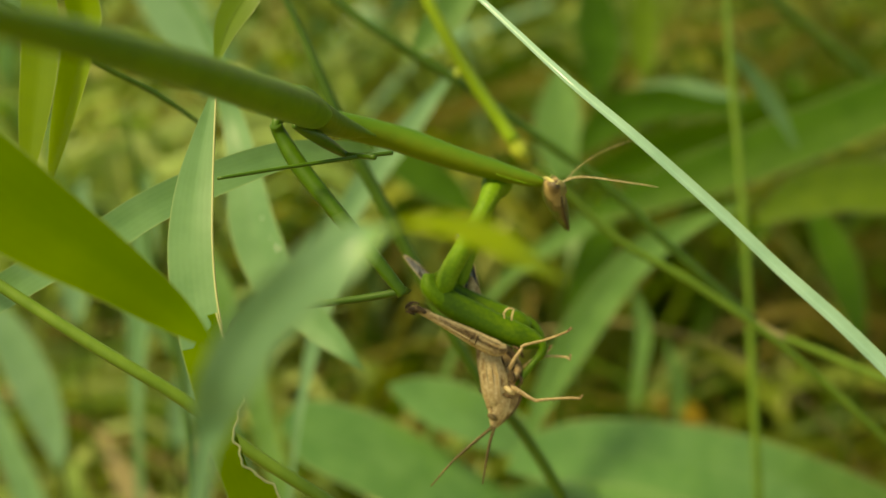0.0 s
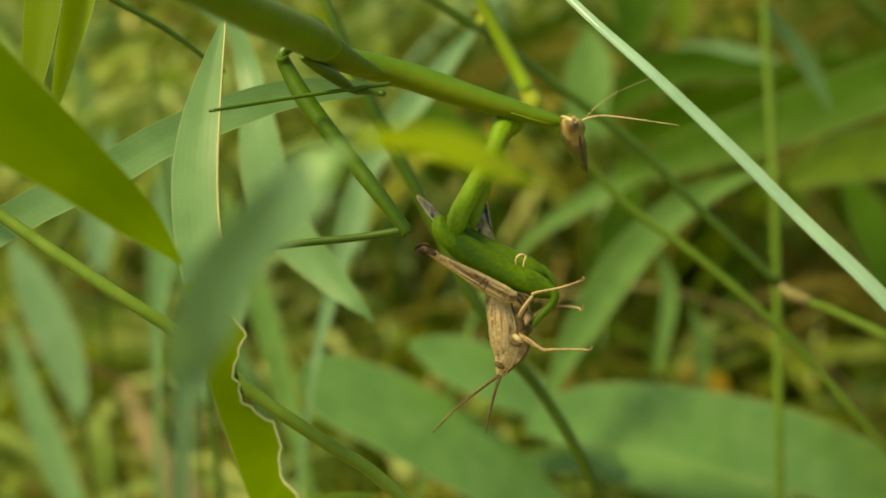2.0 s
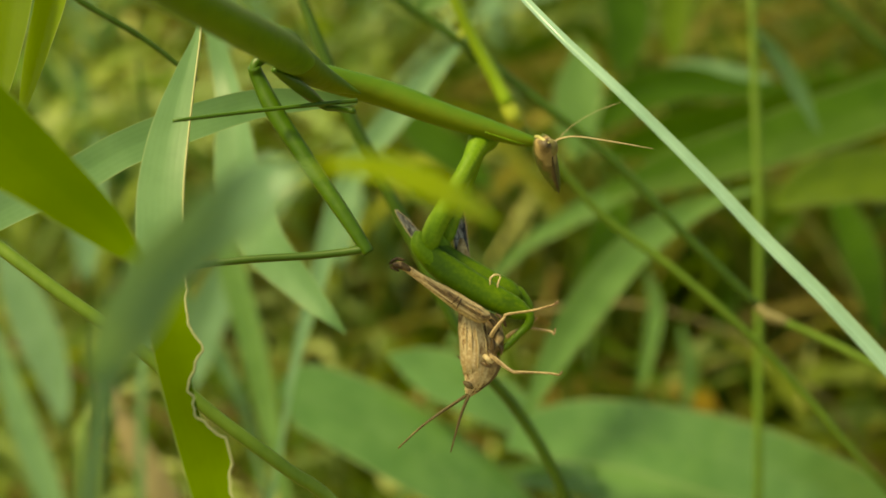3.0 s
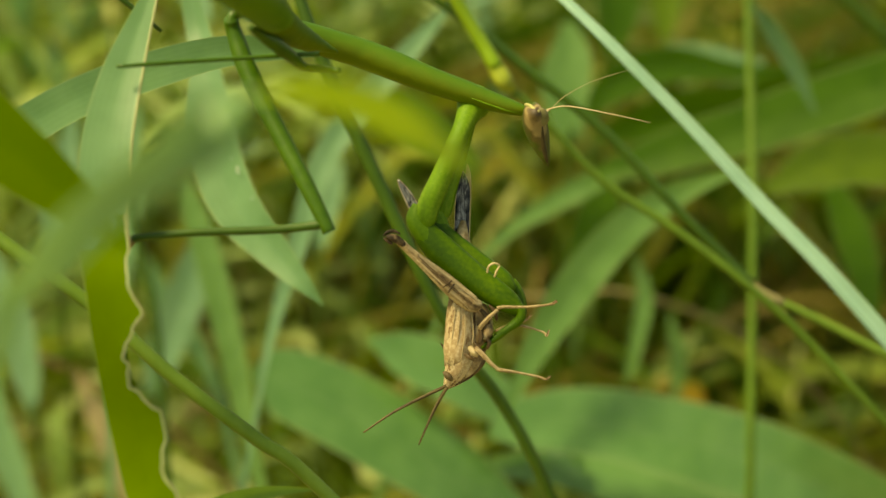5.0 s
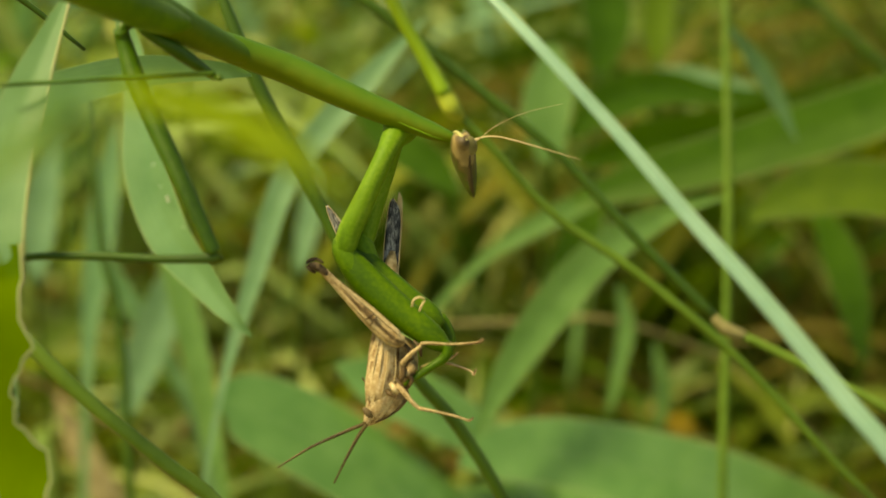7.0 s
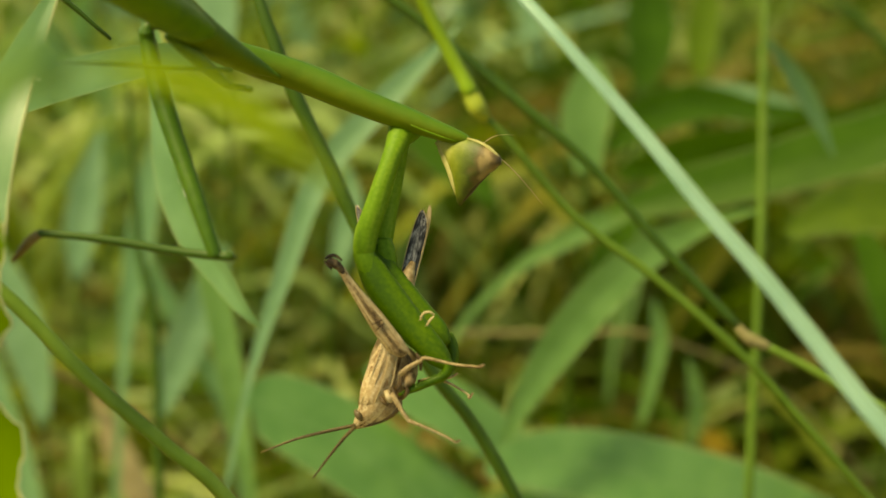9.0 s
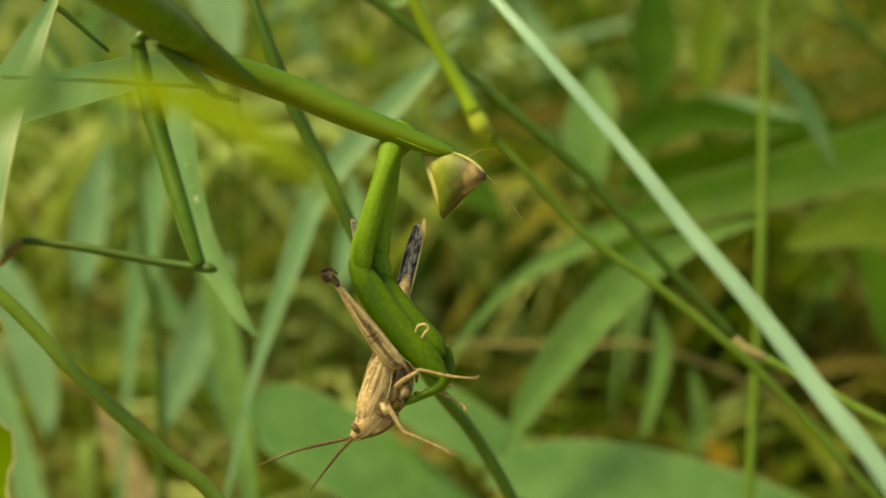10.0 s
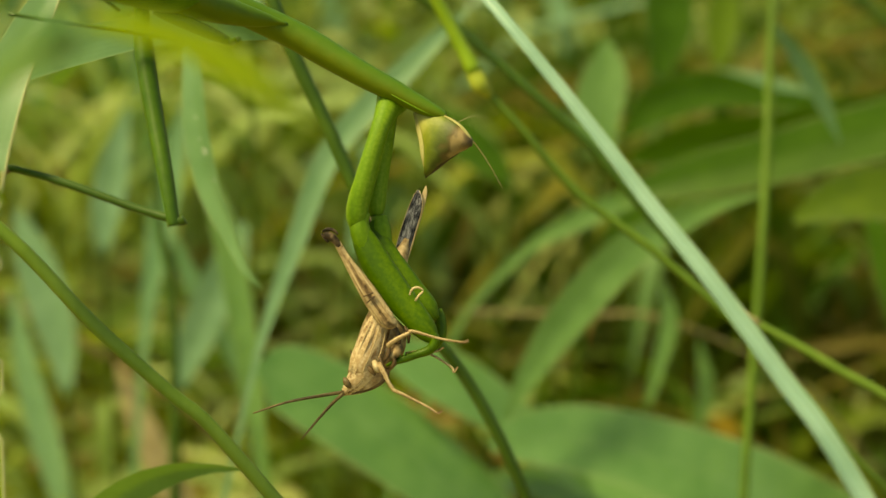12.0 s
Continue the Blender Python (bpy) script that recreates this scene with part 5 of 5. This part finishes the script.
NEAR_COXA = [(7.05, 4.40, 15.60, 0.40), (7.00, 4.30, 15.30, 1.10), (6.88, 4.00, 14.80, 1.75), (6.56, 3.05, 13.98, 1.70), (6.16, 1.85, 13.05, 1.30), (5.72, 0.80, 11.80, 1.04), (5.40, 0.21, 10.90, 0.97), (4.54, -0.13, 8.68, 0.99), (3.36, -0.18, 5.74, 1.10), (2.48, -0.01, 3.70, 1.16), (2.12, 0.07, 2.24, 1.10), (1.96, 0.06, 1.34, 0.77), (1.98, 0.06, 0.90, 0.22)]
FAR_COXA = [(6.90, 2.57, 15.60, 0.44), (6.82, 2.57, 15.20, 0.66), (6.50, 2.45, 14.10, 0.83), (5.92, 2.62, 11.49, 0.83), (4.91, 2.58, 8.05, 0.99), (3.99, 2.54, 4.89, 1.10), (3.72, 2.52, 2.90, 0.94), (3.73, 2.52, 1.89, 0.28)]
NEAR_FEMUR = [(2.08, 0.07, 2.01, 0.66), (3.29, 0.10, 0.43, 1.32), (5.41, 0.15, -1.64, 1.60), (7.97, 0.22, -3.68, 1.58), (10.28, 0.28, -5.19, 1.40), (12.01, 0.33, -6.29, 1.10), (13.05, 0.36, -7.00, 0.44)]
FAR_FEMUR = [(2.98, 1.70, 2.63, 0.66), (4.56, 1.74, 0.71, 1.10), (6.69, 1.79, -1.16, 1.32), (9.05, 1.86, -3.02, 1.43), (11.09, 1.91, -4.23, 1.27), (12.31, 1.94, -4.94, 0.44)]

prey = grasshopper()
mantis, shield = praying_mantis()
coxa, femur = fore_leg(mantis, False)
far_coxa, far_femur = fore_leg(mantis, True)
hind_femur = limb("hind_leg", mantis, [(-18.19, -9.46, 20.11, 0.66), (-17.87, -8.85, 18.89, 0.77), (-16.40, -9.22, 15.43, 0.94), (-13.30, -10.35, 10.20, 0.88), (-10.16, -11.68, 5.18, 0.77), (-8.27, -12.24, 1.98, 0.66), (-7.65, -12.23, 0.83, 0.66)], MANTIS_DARK, "long green hind thigh")
limb("trochanter", hind_femur, [(-18.19, -9.46, 19.60, 0.45), (-17.95, -9.30, 20.40, 0.55), (-16.80, -9.00, 21.10, 0.55), (-14.80, -8.30, 21.60, 0.50)], MANTIS_DARK)
middle_shin = limb("middle_shin", mantis, [(-9.23, -10.00, 16.79, 0.24), (-10.89, -10.50, 16.52, 0.22), (-15.18, -11.50, 15.78, 0.21), (-19.73, -13.00, 14.91, 0.20), (-23.67, -14.50, 14.09, 0.20), (-26.24, -15.50, 13.53, 0.16)], MANTIS_DARK, "thin dark green shin")
hind_shin = limb("hind_shin", mantis, [(-7.38, -12.22, 0.64, 0.55), (-7.96, -12.24, 0.31, 0.44), (-12.42, -12.37, -0.18, 0.39), (-18.77, -12.96, -0.49, 0.39), (-23.08, -13.49, -0.96, 0.33), (-24.47, -13.73, -1.35, 0.39), (-25.28, -13.76, -2.49, 0.39), (-25.82, -13.78, -3.31, 0.22)], STALK, "thin green hind shin")
limb("foot", hind_shin, [(-24.20, -13.93, -1.28, 0.39), (-24.81, -14.05, -1.95, 0.44), (-25.43, -14.07, -3.08, 0.33), (-25.96, -14.09, -4.00, 0.17)], FACE_BROWN, "brown foot gripping the leaf")
NECK = Vector((12.36, 1.42, 13.48)) / 1000
skull = link_mesh("head", head_bm([(0.8, 0.5, 0.4), (0.55, 2.0, 0.75), (0.15, 3.1, 1.05), (-0.45, 3.35, 1.25), (-1.2, 2.85, 1.4), (-2.1, 2.2, 1.35), (-3.0, 1.6, 1.2), (-3.9, 1.1, 0.95), (-4.8, 0.65, 0.65), (-5.7, 0.25, 0.3)]), FACE, mantis, "triangular head, cream and olive, shaded brown on one side")
for side in (-1, 1):
    ball("eye", skull, (0.0005, side * (0.00235 if side < 0 else 0.0032), -0.0011), (0.0007, 0.00035, 0.0010), EYE_GREEN if side < 0 else FACE_PALE, "grey-brown eye" if side < 0 else "pale cream eye", (side * -26, 0, 0))
    link_mesh("antenna", tube_bm(mm([(0.9, side * 0.45, -0.6, 0.11), (1.7, side * 0.7, -0.4, 0.055 - 0.02 * side), (3.4, side * 1.2 - 0.3, -0.1 + 0.6 * side, 0.045 - 0.015 * side), (6.5, side * 2.0 - 0.6, -0.5 + 1.8 * side, 0.035 - 0.015 * side), (10.5, side * 2.6 - 0.9, -1.5 + 3.0 * side, 0.018 - 0.008 * side)]), 8), TAN_PALE, skull, "thread-like tan antenna")
link_mesh("crest", tube_bm(mm([(-0.7, 0.6, 0.68, 0.10), (-0.55, -0.6, 0.62, 0.16), (-0.35, -1.8, 0.34, 0.20), (-0.1, -2.7, -0.14, 0.18), (0.3, -3.15, -0.6, 0.10)]), 10), FACE_PALE, skull, "cream ridge along the crown")
link_mesh("margin", tube_bm(mm([(-0.2, 3.1, 0.2, 0.14), (-0.25, 3.6, -0.35, 0.50), (-0.4, 2.85, -1.4, 0.50), (-0.5, 1.75, -2.7, 0.40), (-0.4, 0.95, -4.0, 0.30), (-0.2, 0.4, -5.0, 0.12)]), 14), FACE_PALE, skull, "cream hind margin of the cheek")
link_mesh("mouthparts", tube_bm(mm([(0.3, -2.2, -2.0, 0.07), (0.1, -1.4, -3.1, 0.22), (0.0, -0.85, -4.1, 0.28), (0.0, -0.35, -5.1, 0.22), (0, -0.05, -5.9, 0.07)]), 12), MOUTH, skull, "dark mouthparts")


# ---- everything that moves ----
WAXY = [
    (0, -0.37, -0.29, -3.01),
    (0.5, -0.34, -0.35, -2.11),
    (1, -0.13, -0.15, -2.53),
    (1.5, 0.12, 0.16, -1.63),
    (2, -0.14, -0.14, -2.56),
    (2.5, 0.01, -0.04, -2.97),
    (4.5, -0.30, -0.33, -1.62),
    (5, -0.61, -0.60, -2.06),
    (5.5, 0.21, 0.21, -0.08),
    (6, 0.55, 0.55, -1.98),
    (6.5, 0.72, 0.72, -1.76),
    (7, 0.73, 0.74, -1.03),
    (9, 1.30, 1.33, -1.21),
    (9.5, 1.34, 1.34, -1.56),
    (10, 0.97, 0.99, -0.82),
    (10.5, 0.28, 0.30, -0.14),
    (11, 1.69, 1.70, 0.13),
    (11.5, -0.67, -0.66, 0.90),
    (12, -0.09, -0.64, -0.95),
]
LEAN_ROWS = [
    (0, -0.22, -0.33, -0.17),
    (1, -0.21, -0.31, -0.41),
    (1.5, 0.24, 0.38, -1.78),
    (2.5, -0.52, -0.73, 1.55),
    (4.5, -0.04, -0.06, 0.42),
    (5, -0.11, -0.16, 0.87),
    (5.5, 0.16, 0.22, 2.02),
    (6.5, 0.62, 0.89, 1.67),
    (7, 0.93, 1.27, 2.87),
    (9, 0.65, 0.9, 2.34),
    (9.5, 0.69, 0.97, 1.88),
    (10, 0.98, 1.33, 2.89),
    (10.5, 0.91, 1.2, 3.65),
    (11, 1.52, 2.09, 2.81),
    (11.5, 1.34, 1.77, 3.79),
    (12, 1.13, 1.6, 1.97),
]
SPEAR = [
    (0, 0, 0, 0.86),
    (1, -1.71, 0.93, 2.58),
    (1.5, -1.21, 1.01, 5.45),
    (2.5, -2.55, 2.25, 3.62),
    (4.5, 0.4, -0.58, 3.36),
    (5.5, 0.75, -0.61, -0.12),
    (6.5, 2.15, -0.27, 5.56),
    (12, 2.15, -0.27, 5.56),
]
NEAR = [
    (0, -0, 0, -0),
    (1, -0.75, -0.77, -7.76),
    (1.5, -1.12, -0.17, -9.31),
    (2.5, -0.64, -0.41, -5.7),
    (4.5, 0.92, -1.12, -3.36),
    (5, 0.53, -1.8, -2.69),
    (5.5, 2.56, -1.05, -0.04),
    (6.5, 4.3, 0.27, 5.34),
    (7, 3.81, -0.58, 1.71),
    (9, 5.32, -1.21, 5.39),
    (10, 6.27, -1.55, 1.98),
    (10.5, 7.07, -3.8, -4.64),
    (11.5, 7.23, -2.25, -0.04),
    (12, 6.71, -1.32, 1.54),
]
DROP = [
    (0, -0.41, -0.26, 0.8),
    (1, -0.56, -0.35, 0.24),
    (1.5, -0.45, -0.43, 0.76),
    (2.5, -0.52, -0.52, 0),
    (4.5, -0.25, -0.11, 0.07),
    (5, -0.07, -0.1, 0.23),
    (5.5, -0, 0, -0),
    (6.5, -0.81, -0.47, 0),
    (7, -0.96, -0.71, 0),
    (9, -1.86, -0.74, 0),
    (9.5, -2.23, -0.76, 0),
    (10, -1.65, -0.9, 4.25),
    (10.5, -2.13, -0.48, 4.45),
    (11, -2.32, -0.43, 4.54),
    (11.5, -2.52, 0.25, 5.79),
    (12, -2.26, -0.08, 5.3),
]
CHEWED = [
    (0, 1, 0.82, -3.39),
    (1, 1.21, 1.24, -2.84),
    (1.5, 1.19, 1.28, -3.56),
    (2.5, 1.39, 0.97, -2.8),
    (4.5, 0.04, 0.41, 0.54),
    (5, -0.15, 0.32, 0.72),
    (5.5, -0.01, 0, 0.16),
    (6.5, 0.02, 0.12, 1.51),
    (7, 0.17, 0.11, 1.14),
    (9, -2.17, -0.25, 0.43),
    (9.5, -2.34, -0.08, 1.69),
    (10, -2.26, -0.11, 0.93),
    (10.5, -2.77, -0.23, 2.6),
    (11, -3.1, 0.21, 3.2),
    (11.5, -3.3, 0.16, 3.6),
    (12, -3.4, 0.31, 4.5),
]
TALL = [
    (0, -0.07, 0.14, 0.9),
    (1, 1.32, -1.36, 0.26),
    (1.5, 0.09, -0.13, 0.07),
    (2.5, 0.99, -1.25, -0.28),
    (4.5, 1.06, -0.88, -0.4),
    (5, 1.55, -2.08, 0.79),
    (5.5, 1.34, -0.95, -0.38),
    (6.5, 0.45, 0.4, -1.34),
    (7, 1.88, -1.46, -2.04),
    (9, 2.33, -1.33, -1.47),
    (9.5, 1.1, 0.25, -1.83),
    (10, 2.67, -1.35, -1.93),
    (10.5, 1.14, 0.23, -2.46),
    (11, 2.65, -0.02, -2.12),
    (11.5, 3.79, -2.35, -1.61),
    (12, 1.64, 0.64, -1.94),
]
NODED = [
    (0, 1.1, -0.04, -3.46),
    (1, 0.78, 0.22, -1.81),
    (1.5, 0.01, 0.02, 1.17),
    (2.5, -0.18, 0.05, 1.31),
    (4.5, 0.4, 0.25, -3.99),
    (5, 0.47, 0.5, -3.2),
    (5.5, 0.69, 0.36, -1.79),
    (6.5, -0.71, -0.45, 3),
    (7, -0, -0.11, -2.45),
    (9, -0.1, 0.11, -1.86),
    (9.5, -0.05, 0.18, -3.26),
    (10, 0.84, -0.73, -3.5),
    (10.5, 0.25, -0.61, -2.77),
    (11, 0.19, 0.48, -3.43),
    (11.5, 0.75, -0.3, -3.26),
    (12, 0.23, 0.24, -2.89),
]


def sway(thing, pivot, rows, axis=None, turns=((0, 0), (12, 0))):
    """A plant rocks about a point of its own, by millimetres and degrees, and may turn about an axis through two of its points."""
    to = BASE @ Matrix.Translation(pivot)
    back_again = to.inverted()
    poses = []
    for t, x, z, a in rows:
        m = to @ pose(x / 1000, 0, z / 1000, 0, a, 0) @ back_again
        if axis:
            by = float(np.interp(t, *zip(*turns)))
            m = m @ Matrix.Translation(axis[0]) @ Matrix.Rotation(radians(by), 4, Vector(axis[1]) - Vector(axis[0])) @ Matrix.Translation(-Vector(axis[0]))
        poses.append((t, m))
    walk(thing, poses)


def motions():
    sway(waxy, (0.0276, 0.1228, 0.0030), WAXY)
    sway(lean, (-0.0267, 0.1321, -0.0152), LEAN_ROWS)
    sway(spear, (-0.0189, 0.1080, -0.0086), SPEAR)
    sway(near, (-0.0027, 0.0720, 0.0014), NEAR)
    # the lower half of the arching leaf bends a little and twists edge-on
    bend, along = Matrix.Translation((-0.0044, 0.0646, 0.2704)), Vector((-0.0078, -0.0026, -0.0077))
    level = BASE.to_3x3().to_4x4()
    walk(near_base, [(t, bend @ level @ pose(0, 0, 0, 0, a, 0) @ level.inverted() @ Matrix.Rotation(radians(b), 4, along) @ bend.inverted()) for t, a, b in ((0, 0, 0), (2.5, 3, -15), (4.5, 7, -42), (5.5, 8, -62), (6.5, 9, -84), (7, 9, -86), (12, 10, -86))])
    sway(drop, (-0.0104, 0.1750, -0.0164), DROP, ((-0.0104, 0.1517, 0.2112), (-0.0287, 0.1713, 0.2349)), ((0, 0), (5.5, 0), (7, -12), (9, -26), (12, -36)))
    sway(chewed, (-0.0189, 0.1229, -0.0167), CHEWED)
    sway(tall, (-0.0039, 0.1719, -0.0019), TALL)
    sway(noded, (0.0102, 0.1896, 0.0146), NODED)
    walk(prey, [(t, PLACE @ pose(x / 1000, 0, z / 1000, 0, a, 0)) for t, x, z, a in PREY])
    body = {t: pose(x / 1000, 0, z / 1000, 0, a, y) for t, x, z, a, y in MANTIS_ROWS}
    walk(mantis, [(t, PLACE @ b) for t, b in body.items()])
    for parts, rows in (((coxa, far_coxa), COXA_ROWS), ((femur, far_femur), PREY), ((shield,), NECK_ROWS), ((hind_femur,), HIND_FEMUR_ROWS), ((hind_shin,), HIND_TIBIA_ROWS), ((middle_shin,), MIDDLE_SHIN_ROWS)):
        for part in parts:
            walk(part, [(r[0], body[r[0]].inverted() @ pose(r[1] / 1000, 0, r[2] / 1000, 0, r[3], r[4] if len(r) > 4 else 0)) for r in rows])
    # the head turns to the side between the seventh and the ninth second
    neck = {t: body[t].inverted() @ pose(x / 1000, 0, z / 1000, 0, a, y) for t, x, z, a, y in NECK_ROWS}
    turns = ((0, 0, 0, -16, 0), (2.5, 0, 0, -16, 2), (5.5, 0, 0, -14, 0), (7.2, 0, 0, -14, 4), (8.7, -0.0008, 16, -2, 62), (9.5, -0.0009, 18, -2, 66), (12, -0.001, 20, -2, 68))

    def head_turn(t):
        a, b = next((a, b) for a, b in zip(turns, turns[1:]) if a[0] <= t <= b[0])
        k = (t - a[0]) / (b[0] - a[0])
        return [u + (v - u) * k for u, v in zip(a[1:], b[1:])]

    walk(skull, [(t, b @ Matrix.Translation(NECK) @ pose(0.0004, 0, *head_turn(t))) for t, b in neck.items()])


motions()
